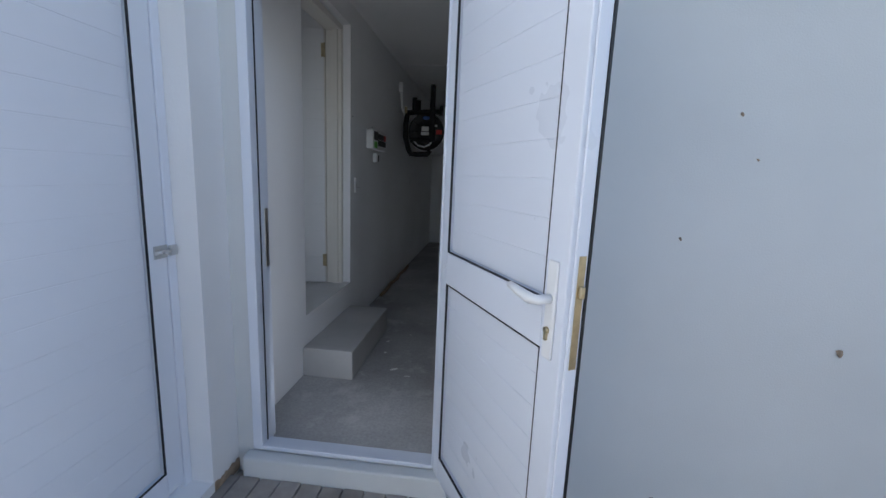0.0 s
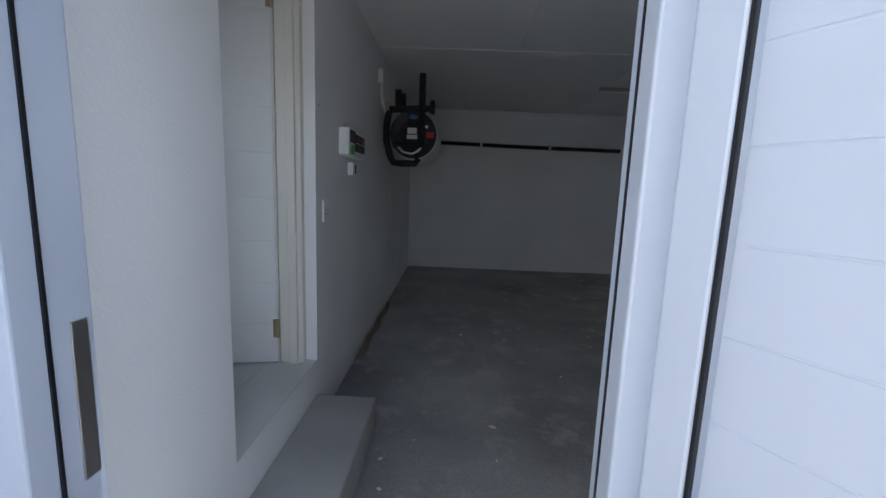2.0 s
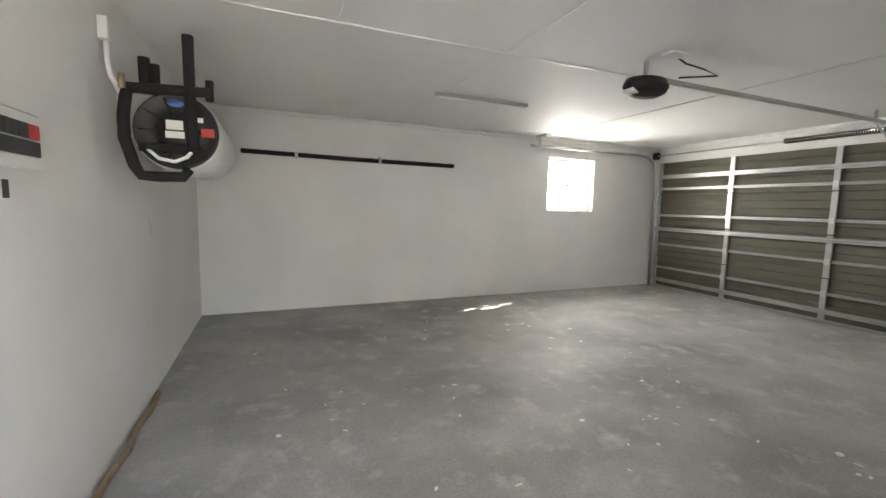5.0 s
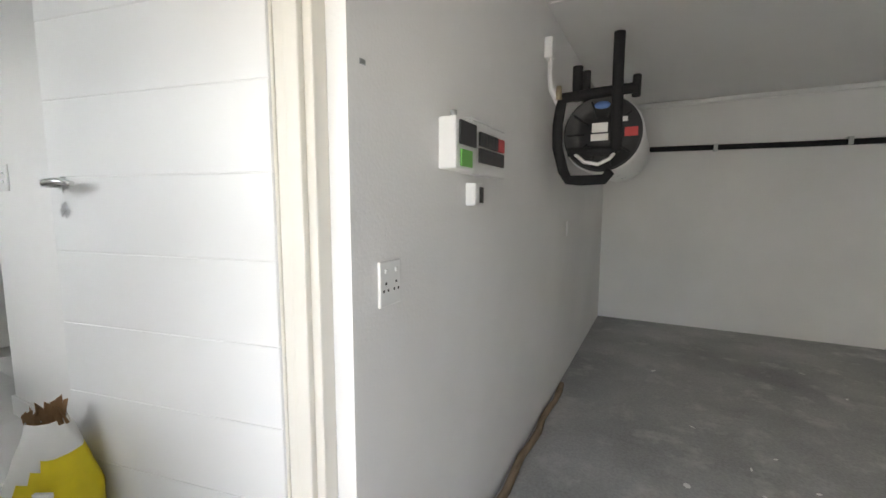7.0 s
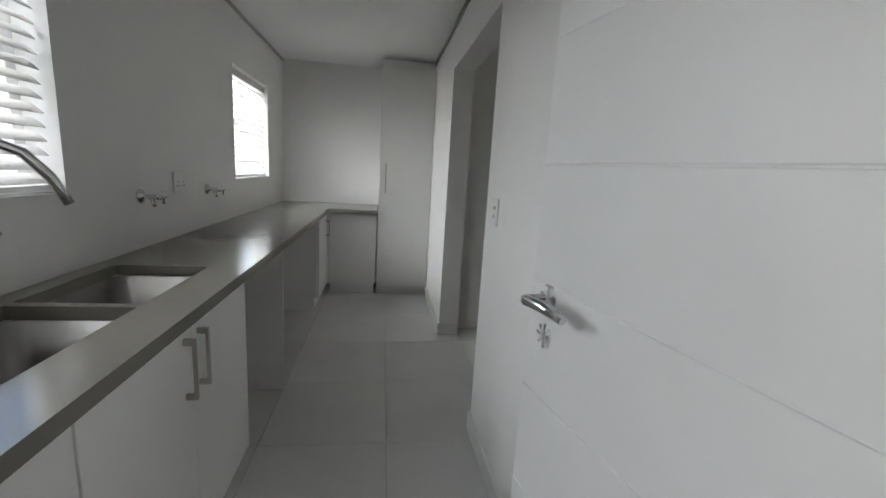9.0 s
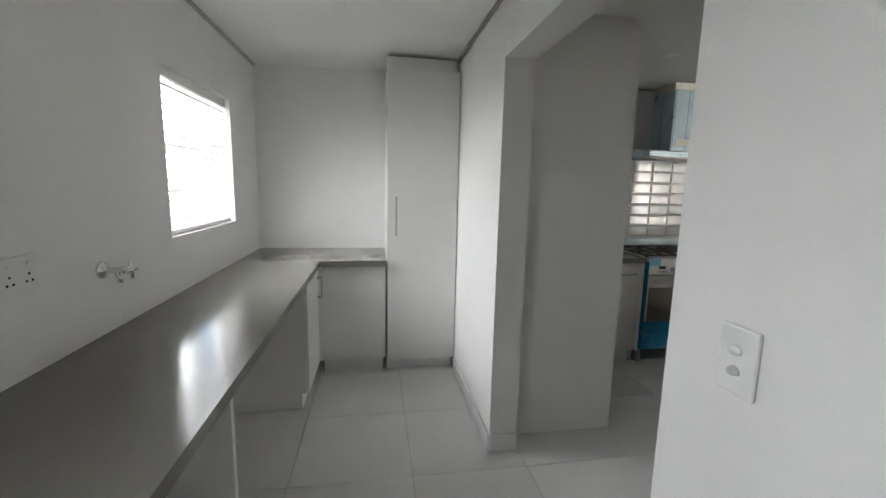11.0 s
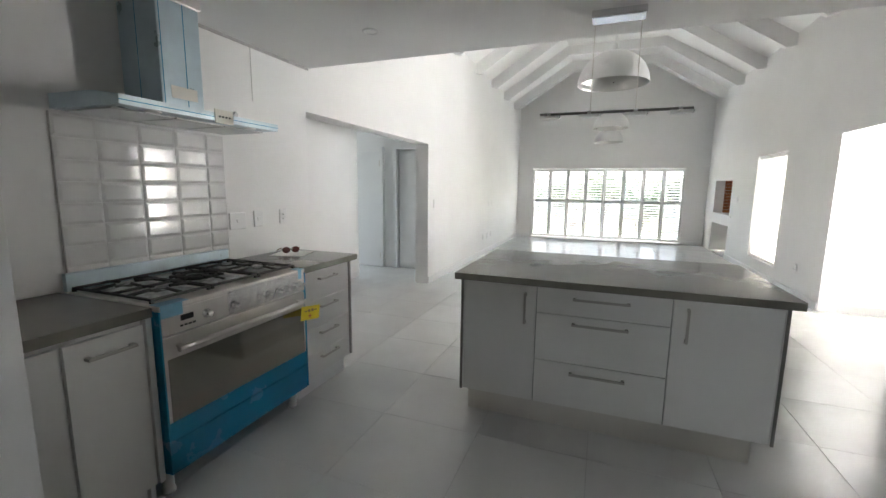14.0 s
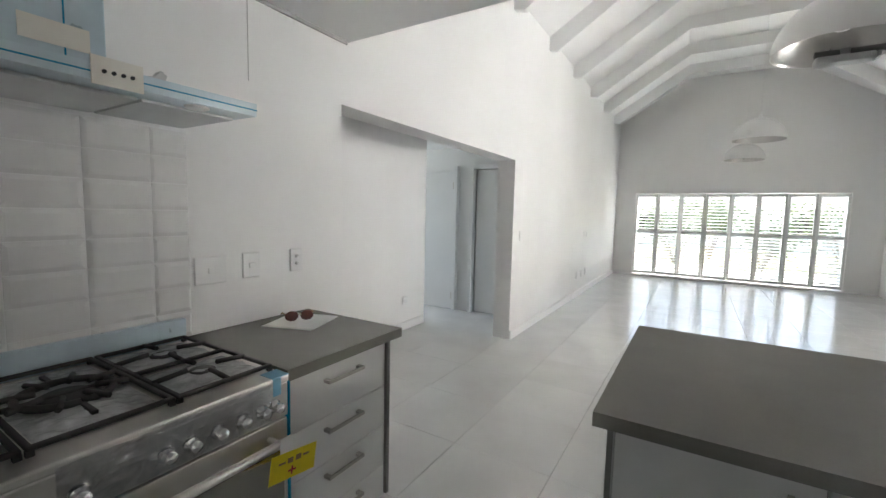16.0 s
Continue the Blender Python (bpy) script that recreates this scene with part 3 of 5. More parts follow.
for name, pts, r in (("insulated_pipe", [(0.085, -0.09, 0.545), (0.085, -0.09, 0.3), (0.088, -0.09, 0.22), (0.09, -0.09, -0.12)], 0.031),
                     ("insulated_pipe", [(0.19, -0.07, 0.235), (-0.02, -0.08, 0.228), (-0.23, -0.09, 0.215)], 0.03),
                     ("insulated_pipe", [(-0.145, -0.05, 0.4), (-0.145, -0.05, 0.3), (-0.14, -0.05, 0.2)], 0.03),
                     ("insulated_pipe", [(-0.1, -0.02, 0.375), (-0.1, -0.02, 0.2)], 0.026),
                     ("insulated_pipe", [(0.18, 0.0, 0.32), (0.18, -0.02, 0.2)], 0.024),
                     ("insulated_pipe", [(0.1, -0.09, -0.115), (-0.18, -0.09, -0.11)], 0.027),
                     ("insulated_pipe", [(-0.225, -0.1, 0.2), (-0.245, -0.1, 0.06), (-0.245, -0.1, -0.07), (-0.205, -0.1, -0.22), (-0.175, -0.09, -0.275), (-0.1, -0.08, -0.28), (0.03, -0.06, -0.275), (0.055, -0.04, -0.23)], 0.031)):
    tube(name, pts, r, M_FOAM, geyser, 12, "pipe in black foam lagging")
tube("drain_hose", [(-0.14, -0.1, -0.12), (-0.08, -0.12, -0.175), (0.0, -0.12, -0.19), (0.06, -0.11, -0.16), (0.09, -0.1, -0.12)], 0.011, M_WHITEPL, geyser)
tube("valve", [(-0.24, -0.12, 0.28), (-0.24, -0.12, 0.2)], [0.016, 0.02], M_BRASS, geyser)
for y in (0.25, 0.9):
    block("bracket", (-0.314, y, -0.03), (-0.2, y + 0.05, 0.03), M_GALV, geyser, 0.002)
isolator = thing("isolator_switch", "white isolator box with conduit to the heater", "switch")
block("box", (0.001, 5.395, 1.9), (0.05, 5.465, 2.02), M_WHITEPL, isolator, 0.008)
tube("conduit", [(0.03, 5.43, 1.9), (0.03, 5.435, 1.8), (0.035, 5.45, 1.73), (0.055, 5.48, 1.68), (0.07, 5.5, 1.64)], 0.014, M_WHITEPL, isolator)
lag = thing("lagged_pipe", "long black foam-lagged pipe clipped to the garage wall", "pipe")
tube("pipe", [(0.5, 8.42, 1.69), (1.9, 8.42, 1.665), (3.41, 8.42, 1.655)], 0.03, M_FOAM, lag, 12)
for x in (1.155, 2.27):
    block("clip", (x - 0.02, 8.386, 1.635), (x + 0.02, 8.4595, 1.715), M_GALV, lag, 0.004, "grey pipe clip")

db = thing("distribution_board", "white electrical board with breakers and clear cover", "electrical panel")
block("case", (0.001, 4.085, 1.16), (0.066, 4.245, 1.328), M_WHITEPL, db, 0.006)
block("meter", (0.0665, 4.105, 1.24), (0.074, 4.238, 1.318), M_BLACK, db, 0.003, "dark meter display")
block("terminal", (0.0665, 4.115, 1.17), (0.073, 4.205, 1.226), M_GREEN, db, 0.002, "green terminal label")
block("breaker_box", (0.001, 4.25, 1.155), (0.052, 4.6, 1.345), M_WHITEPL, db, 0.006)
for i in range(7):
    block("breaker", (0.0525, 4.3 + i * 0.037, 1.257), (0.064, 4.3345 + i * 0.037, 1.308), M_BLACK if i < 5 else M_RED, db, 0.002)
block("breaker_row", (0.0525, 4.3, 1.197), (0.062, 4.56, 1.25), M_BLACK, db, 0.002)
block("cover", (0.0005, 4.252, 1.347), (0.05, 4.598, 1.353), M_WHITEPL, db, 0.002)
tube("conduit_stub", [(0.03, 4.14, 1.328), (0.03, 4.14, 1.355)], 0.012, M_GALV, db)
bm = bmesh.new()
add_box(bm, (0.0005, 3.69, 1.379), (0.003, 3.712, 1.392), 0.001)
structure("trim_wall_mark", bm, M_GALV, "small grey mark on the garage wall", "mark")
timer = thing("geyser_timer", "small white timer with dark display on the wall", "timer")
block("case", (0.001, 4.3, 1.04), (0.042, 4.38, 1.125), M_WHITEPL, timer, 0.006)
block("display", (0.0425, 4.34, 1.05), (0.046, 4.374, 1.11), M_BLACK, timer, 0.001)


def outlet(name, label, at, rz, w, h, kind, cat, group=""):
    """A wall plate in the local x-z plane, facing -y."""
    ob = thing(name, label, cat, at, rz, group)
    block("plate", (-w / 2, -0.011, -h / 2), (w / 2, -0.0006, h / 2), M_WHITEPL, ob, 0.004)
    if kind == "switch":
        for dz in (-0.018, 0.018):
            bm = bmesh.new()
            add_lathe(bm, [(0.0005, 0), (0.012, 0), (0.011, 0.006), (0.0005, 0.008)], pose(0, -0.011, dz, 90) @ Matrix.Diagonal((1.0, 0.7, 1, 1)), 16)
            part("rocker", bm, M_WHITEPL, ob)
    elif kind == "rocker":
        block("rocker", (-0.014, -0.0155, -0.013), (0.014, -0.0112, 0.013), M_TRIM, ob, 0.003)
    else:
        for dx in (-w * 0.24, w * 0.24):
            for sx, sz in ((0, 0.012), (-0.01, -0.008), (0.01, -0.008)):
                block("pin_hole", (dx + sx - 0.0035, -0.0118, sz - 0.0035 - 0.01), (dx + sx + 0.0035, -0.0111, sz + 0.0035 - 0.01), M_BLACK, ob, label="dark socket hole")
            block("switch", (dx - 0.007, -0.0155, h * 0.24), (dx + 0.007, -0.0112, h * 0.24 + 0.012), M_TRIM, ob, 0.002)
    return ob


outlet("wall_socket", "white double socket plate on grey wall", (0, 3.797, 0.83), 90, 0.1, 0.125, "socket", "socket")
outlet("wall_switch", "single white switch on the grey garage wall", (0, 6.26, 0.855), 90, 0.07, 0.115, "rocker", "switch")
outlet("wall_switch", "white two-button switch beside the opening", (-1.965, 3.63, 1.16), 0, 0.075, 0.12, "switch", "switch")
outlet("wall_socket", "white double socket above the worktop", (-2.63, 2.066, 1.18), 180, 0.13, 0.11, "socket", "socket")
outlet("wall_socket", "white socket plate on the scullery end wall", (-5.184, 2.755, 1.2), 90, 0.11, 0.1, "socket", "socket")
outlet("wall_switch", "wide white stove isolator plate with rocker", (-5.0, 6.21, 1.16), 90, 0.135, 0.115, "rocker", "switch", "kitchen wall plates")
outlet("wall_switch", "small white switch plate over the worktop", (-5.0, 6.395, 1.165), 90, 0.085, 0.115, "rocker", "switch", "kitchen wall plates")
outlet("wall_switch", "white two-button plate over the worktop", (-5.0, 6.645, 1.168), 90, 0.075, 0.115, "switch", "switch", "kitchen wall plates")
outlet("wall_switch", "white light switch on living room wall", (-5.0, 9.8, 1.17), 90, 0.07, 0.12, "rocker", "switch")
for y, z in ((13.0, 1.08), (13.25, 1.08), (12.6, 0.38), (12.95, 0.38), (13.25, 0.38)):
    outlet("wall_socket", "white media socket plate on living room wall", (-5.0, y, z), 90, 0.1, 0.12, "rocker", "socket", "media plates")
outlet("wall_socket", "white socket low on the living room wall", (-0.19, 10.85, 0.4), -90, 0.11, 0.1, "socket", "socket")
outlet("wall_switch", "white switch beside the braai", (-0.19, 13.75, 1.25), -90, 0.07, 0.12, "rocker", "switch")
outlet("wall_socket", "white socket on the passage wall", (-6.2, 9.2, 0.36), 90, 0.11, 0.1, "socket", "socket")
outlet("wall_switch", "white switch on scullery wall behind the door", (-1.12, 3.63, 1.2), 0, 0.07, 0.12, "rocker", "switch")

plank = thing("timber_offcut", "long weathered timber strip lying along the wall", "timber")
bm = bmesh.new()
pts = [(0.04 + 0.01 * math.sin(i * 1.7), 4.55 + i * 0.155, GF + 0.024 + 0.004 * math.sin(i * 2.3)) for i in range(11)]
add_tube(bm, pts, [0.021 + 0.006 * math.sin(i * 3.1) for i in range(11)], 6)
part("strip", bm, M_WOOD, plank)
bm = bmesh.new()
for i in range(90):
    x, y, r = random.uniform(0.4, 4.5), random.uniform(2.4, 7.5), random.uniform(0.006, 0.03)
    a = random.uniform(0, 3.1)
    add_lathe(bm, [(r, 0), (r * 0.7, 0.002), (0.0005, 0.002)], pose(x, y, GF, 0, 0, math.degrees(a)) @ Matrix.Diagonal((1, random.uniform(0.2, 0.9), 1, 1)), 7)
tagged(new("plaster_splashes", mesh_of("plaster_splashes", bm, M_PUTTY)), "dried pale plaster splashes on concrete", "splashes", kind="stuff").data.materials[0] = M_PAPER

gtube = thing("tube_light", "slim unlit ceiling tube light fitting", "light")
block("body", (2.42, 6.66, 2.185), (3.54, 6.71, 2.2195), M_GALV, gtube, 0.006)
tube("tube", [(2.45, 6.685, 2.176), (3.51, 6.685, 2.176)], 0.009, M_BULB, gtube)

opener = thing("garage_door_opener", "black garage door motor on a steel ceiling rail", "door opener")
bm = bmesh.new()
add_lathe(bm, [(0.0005, -0.085), (0.09, -0.08), (0.14, -0.05), (0.16, 0.0), (0.14, 0.06), (0.0005, 0.07)], pose(3.62, 5.13, 2.03) @ Matrix.Diagonal((1.25, 0.9, 0.9, 1)), 28)
motor = part("motor", bm, M_BLACK, opener)
block("lens", (3.43, 5.08, 1.965), (3.52, 5.18, 2.0), M_BULB, motor, 0.01, "pale lamp lens")
block("rail", (3.7, 5.11, 2.09), (7.45, 5.15, 2.125), M_GALV, opener, 0.004)
for x in (3.6, 7.1):
    block("hanger", (x, 5.12, 2.12), (x + 0.03, 5.14, 2.2195), M_GALV, opener)
tube("arm", [(7.1, 5.13, 2.09), (7.35, 5.13, 1.98), (7.55, 5.13, 1.85)], 0.012, M_GALV, opener)
tube("cable", [(3.62, 4.9, 2.215), (3.8, 4.93, 2.18), (4.1, 5.0, 2.2), (4.3, 5.02, 2.18), (3.95, 5.1, 2.14)], 0.007, M_BLACK, opener)
block("socket", (3.55, 4.83, 2.195), (3.72, 4.95, 2.2195), M_WHITEPL, opener, 0.004)

gdoor = thing("sectional_garage_door", "dark garage door with galvanised bracing, seen inside", "garage door")
for k in range(4):
    z0 = GF + 0.01 + k * 0.578
    bm = bmesh.new()
    for i in range(5):
        a, b = z0 + i * 0.1156, z0 + (i + 1) * 0.1156
        add_prism(bm, [(7.665, a), (7.645, a + 0.003), (7.645, b - 0.012), (7.652, b - 0.002), (7.665, b - 0.001)], 1, 3.43, 8.32)
    part("section", bm, M_DOORPANEL, gdoor)
block("outer_skin", (7.667, 3.425, GF + 0.002), (7.69, 8.325, 1.928), M_DOORPANEL, gdoor)
for y in (8.285, 6.98, 5.64, 4.3, 3.46):
    for k in range(4):
        z0 = GF + 0.02 + k * 0.578
        block("stile", (7.61, y - 0.035, z0), (7.639, y + 0.035, z0 + 0.56), M_GALV, gdoor, 0.003)
for z, h in ((1.668, 0.035), (1.45, 0.022), (0.967, 0.022), (0.71, 0.035), (0.427, 0.022), (-0.005, 0.022), (-0.243, 0.035), (GF + 0.025, 0.02)):
    bm = bmesh.new()
    add_prism(bm, [(7.609, z - h), (7.585, z - h * 0.8), (7.585, z - h * 0.2), (7.598, z), (7.585, z + h * 0.2), (7.585, z + h * 0.8), (7.609, z + h)], 1, 3.43, 8.32)
    part("strut", bm, M_GALV, gdoor)
for y in (8.32, 6.98, 5.64, 4.3):
    for z in (1.45, 0.967, 0.427, -0.005):
        block("hinge", (7.575, y - 0.04, z - 0.04), (7.584, y + 0.02, z + 0.04), M_STEEL, gdoor, 0.002)
track = thing("garage_door_track", "galvanised overhead track with curved corner", "track")
tube("rail", [(7.58, 8.36, GF), (7.58, 8.36, 1.5), (7.56, 8.36, 1.75), (7.48, 8.36, 1.92), (7.33, 8.36, 2.03), (7.1, 8.36, 2.06), (4.75, 8.36, 2.06)], 0.025, M_GALV, track, 8)
block("hanger", (4.9, 8.34, 2.06), (4.93, 8.37, 2.219), M_GALV, track)
block("hanger", (4.85, 8.1, 2.19), (4.93, 8.37, 2.2195), M_GALV, track)
spring = thing("torsion_spring", "dark torsion spring and shaft above the garage door", "spring")
tube("shaft", [(7.55, 8.4, 2.06), (7.55, 3.4, 2.06)], 0.013, M_GALV, spring)
bm = bmesh.new()
add_tube(bm, [(7.55 + 0.032 * math.cos(i * 1.05), 6.25 - i * 0.0042, 2.06 + 0.032 * math.sin(i * 1.05)) for i in range(460)], 0.0085, 5)
part("coil", bm, M_BLACK, spring)
bm = bmesh.new()
add_lathe(bm, [(0.02, -0.03), (0.07, -0.03), (0.055, -0.02), (0.055, 0.02), (0.07, 0.03), (0.02, 0.03)], pose(7.55, 8.36, 2.06, 90), 24)
part("drum", bm, M_BLACK, spring)


def window_unit(name, label, axis, u0, u1, z0, z1, w, depth, bars_u, bars_z):
    """A framed window in an opening. axis 0: its width runs along x at y = w; 1: along y at x = w."""
    ob = thing(name, label, "window")
    tagged(ob, kind="structure")

    def bar(pname, a, b, c, d):
        lo, hi = ((a, w, c), (b, w + depth, d)) if axis == 0 else ((w, a, c), (w + depth, b, d))
        block(pname, lo, hi, M_TRIM, ob, 0.003)
    s = 0.045
    bar("window_frame", u0 + 0.001, u0 + s, z0 + 0.001, z1 - 0.001)
    bar("window_frame", u1 - s, u1 - 0.001, z0 + 0.001, z1 - 0.001)
    bar("window_frame", u0 + s, u1 - s, z0 + 0.001, z0 + s)
    bar("window_frame", u0 + s, u1 - s, z1 - s, z1 - 0.001)
    for u in bars_u:
        bar("mullion", u - 0.02, u + 0.02, z0 + s, z1 - s)
    for z in bars_z:
        bar("transom", u0 + s, u1 - s, z - 0.018, z + 0.018)
    lo, hi = ((u0 + s, w + depth / 2 - 0.002, z0 + s), (u1 - s, w + depth / 2 + 0.002, z1 - s))
    if axis:
        lo, hi = (lo[1], lo[0], lo[2]), (hi[1], hi[0], hi[2])
    pane = block("pane", lo, hi, M_GLASS, ob)
    pane.visible_shadow = False
    return ob


window_unit("window_1", "small white four-pane garage window", 0, 5.19, 6.17, 1.012, 1.906, 8.56, 0.06, (5.68,), (1.46,))
window_unit("window_2", "white framed scullery window behind a blind", 0, -4.42, -3.51, 1.172, 1.977, 1.9, 0.06, (-3.97,), (1.62,))
window_unit("window_3", "white framed window over the sink", 0, -1.83, -0.65, 1.172, 1.977, 1.9, 0.06, (-1.24,), (1.62,))
window_unit("window_4", "tall white side window behind a blind", 1, 11.58, 12.81, 0.28, 2.0, -0.07, 0.06, (12.2,), ())
window_unit("window_5", "hall window behind a blind", 1, 8.8, 10.04, 0.25, 2.05, 0.7, 0.06, (9.42,), ())


def blind(name, label, axis, u0, u1, z0, z1, w, step, tilt, wide=0.05):
    """A slatted blind hung in a window's reveal."""
    ob = thing(name, label, "blind")

    def box_at(pname, a, b, w0, w1, c, d):
        lo, hi = ((a, w0, c), (b, w1, d)) if axis == 0 else ((w0, a, c), (w1, b, d))
        return block(pname, lo, hi, M_BLIND, ob, 0.003)
    box_at("head_rail", u0, u1, w - 0.025, w + 0.025, z1 - 0.05, z1 - 0.002)
    box_at("bottom_rail", u0, u1, w - 0.022, w + 0.022, z0 + 0.003, z0 + 0.022)
    bm = bmesh.new()
    half = (u1 - u0) / 2 - 0.004
    ang = radians(tilt)
    rows = []
    for s in (-1, -0.33, 0.33, 1):
        d, lift = s * wide / 2, 0.003 * (1 - s * s)
        rows.append((d * math.cos(ang), d * math.sin(ang) + lift))
    for t in (0.0, -0.0025):
        pts = [[bm.verts.new((u, v, zz + t) if axis == 0 else (v, u, zz + t)) for v, zz in rows] for u in (-half, half)]
        for i in range(3):
            bm.faces.new((pts[0][i], pts[0][i + 1], pts[1][i + 1], pts[1][i]))
    slat = mesh_of("slat", bm, M_BLIND)
    z = z0 + 0.045
    while z < z1 - 0.06:
        o = new("slat", slat)
        o.parent = ob
        mid = (u0 + u1) / 2
        o.location = (mid, w, z) if axis == 0 else (w, mid, z)
        z += step
    for f in (0.2, 0.8):
        u = u0 + f * (u1 - u0)
        p = (u, w) if axis == 0 else (w, u)
        tube("cord", [(*p, z0 + 0.02), (*p, z1 - 0.05)], 0.0015, M_BLIND, ob, 5)
    return ob


blind("venetian_blind", "half-open white venetian blind in scullery window", 0, -4.41, -3.52, 1.176, 1.97, 2.015, 0.045, -38)
blind("venetian_blind", "half-open white venetian blind over the sink", 0, -1.82, -0.66, 1.176, 1.97, 2.015, 0.045, -38)
blind("venetian_blind", "white venetian blind in the tall side window", 1, 11.59, 12.8, 0.285, 1.99, -0.14, 0.043, -48)
blind("venetian_blind", "white venetian blind in the hall window", 1, 8.81, 10.03, 0.26, 2.04, 0.63, 0.043, -32)

# ---- scullery ----


def handle_bar(parent, a, b, out, mat=M_HANDLE):
    """A flat bar handle from a to b on two feet; out: the way it stands off."""
    a, b, out = Vector(a), Vector(b), Vector(out)
    way = (b - a).normalized()
    side = way.cross(out).normalized()
    bm = bmesh.new()

    def slab(p, q, half_w, t0, t1):
        c = [p + out * t0 - side * half_w, p + out * t0 + side * half_w, p + out * t1 + side * half_w, p + out * t1 - side * half_w]
        d = [v + (q - p) for v in c]
        vs = [bm.verts.new(v) for v in c + d]
        for f in ((3, 2, 1, 0), (4, 5, 6, 7), (0, 1, 5, 4), (1, 2, 6, 5), (2, 3, 7, 6), (3, 0, 4, 7)):
            bm.faces.new([vs[i] for i in f])
    slab(a, b, 0.006, 0.024, 0.032)
    slab(a, a + way * 0.016, 0.006, 0.0, 0.024)
    slab(b - way * 0.018, b, 0.006, 0.0, 0.024)
    return part("handle", bm, mat, parent, "brushed steel bar handle")


def worktop(name, label, z1, thick, pieces):
    bm = bmesh.new()
    xs = sorted({v for lo, hi in pieces for v in (lo[0], hi[0])})
    ys = sorted({v for lo, hi in pieces for v in (lo[1], hi[1])})

    def solid(i, j):
        if not (0 <= i < len(xs) - 1 and 0 <= j < len(ys) - 1):
            return False
        x, y = (xs[i] + xs[i + 1]) / 2, (ys[j] + ys[j + 1]) / 2
        return any(lo[0] < x < hi[0] and lo[1] < y < hi[1] for lo, hi in pieces)
    for i in range(len(xs) - 1):
        for j in range(len(ys) - 1):
            if not solid(i, j):
                continue
            c = [(xs[i], ys[j]), (xs[i + 1], ys[j]), (xs[i + 1], ys[j + 1]), (xs[i], ys[j + 1])]
            for zz in (z1, z1 - thick):
                bm.faces.new([bm.verts.new((*p, zz)) for p in c])
            for k, (di, dj) in enumerate(((0, -1), (1, 0), (0, 1), (-1, 0))):
                if not solid(i + di, j + dj):
                    p, q = c[k], c[(k + 1) % 4]
                    bm.faces.new([bm.verts.new(v) for v in ((*p, z1), (*q, z1), (*q, z1 - thick), (*p, z1 - thick))])
    bmesh.ops.remove_doubles(bm, verts=bm.verts[:], dist=1e-5)
    return tagged(new(name, mesh_of(name, bm, M_TOP)), label, "worktop")


TOPY = 2.625
worktop("scullery_worktop", "polished grey quartz worktop along the scullery wall", 0.896, 0.04,
        [((-5.184, 2.066), (-1.93, TOPY)), ((-1.93, 2.066), (-0.98, 2.14)), ((-1.93, 2.47), (-0.98, TOPY)), ((-1.475, 2.14), (-1.445, 2.47)),
         ((-0.98, 2.066), (-0.2, TOPY)), ((-5.184, TOPY), (-4.375, 3.094))])
M_SINK = material("satin_sink_steel", (0.3, 0.29, 0.28), 0.36, 1.0, vary=0.04, scale=4)
sink = thing("kitchen_sink", "double-bowl stainless steel sink under the worktop", "sink")
for x0, x1 in ((-1.93, -1.475), (-1.445, -0.98)):
    bm = bmesh.new()
    outline = []
    r = 0.06
    for cx, cy, a0 in ((x1 - r, 2.47 - r, 0), (x0 + r, 2.47 - r, 90), (x0 + r, 2.14 + r, 180), (x1 - r, 2.14 + r, 270)):
        for k in range(5):
            a = radians(a0 + k * 22.5)
            outline.append((cx + r * math.cos(a), cy + r * math.sin(a)))
    mx, my = (x0 + x1) / 2, 2.305
    rings = [[bm.verts.new((mx + (x - mx) * s, my + (y - my) * s, z)) for x, y in outline] for s, z in ((1.06, 0.853), (1.0, 0.853), (0.98, 0.70), (0.93, 0.682), (0.1, 0.676))]
    for p, q in zip(rings, rings[1:]):
        for k in range(len(p)):
            bm.faces.new((p[k], p[(k + 1) % len(p)], q[(k + 1) % len(p)], q[k])).smooth = True
    bm.faces.new(rings[-1])
    bowl = part("bowl", bm, M_SINK, sink)
    bm = bmesh.new()
    add_lathe(bm, [(0.045, 0), (0.04, 0.004), (0.02, 0.002), (0.0005, 0.002)], pose(mx, my, 0.678), 24)
    part("drain", bm, M_CHROME, bowl)
mixer = thing("sink_mixer", "tall chrome swan-neck mixer tap", "tap", (-1.25, 2.11, 0.896))
bm = bmesh.new()
add_lathe(bm, [(0.028, 0), (0.028, 0.012), (0.022, 0.016), (0.022, 0.13), (0.016, 0.14)], sides=24)
part("body", bm, M_CHROME, mixer)
tube("spout", [(0, 0, 0.13), (0, 0, 0.32), (-0.015, 0.01, 0.38), (-0.06, 0.05, 0.43), (-0.12, 0.1, 0.44), (-0.17, 0.14, 0.41), (-0.21, 0.17, 0.35), (-0.235, 0.19, 0.28)], 0.013, M_CHROME, mixer, 14)
tube("lever", [(0.0, 0.0, 0.1), (-0.1, 0.02, 0.13), (-0.2, 0.04, 0.2)], [0.018, 0.016, 0.009], M_CHROME, mixer, 12)


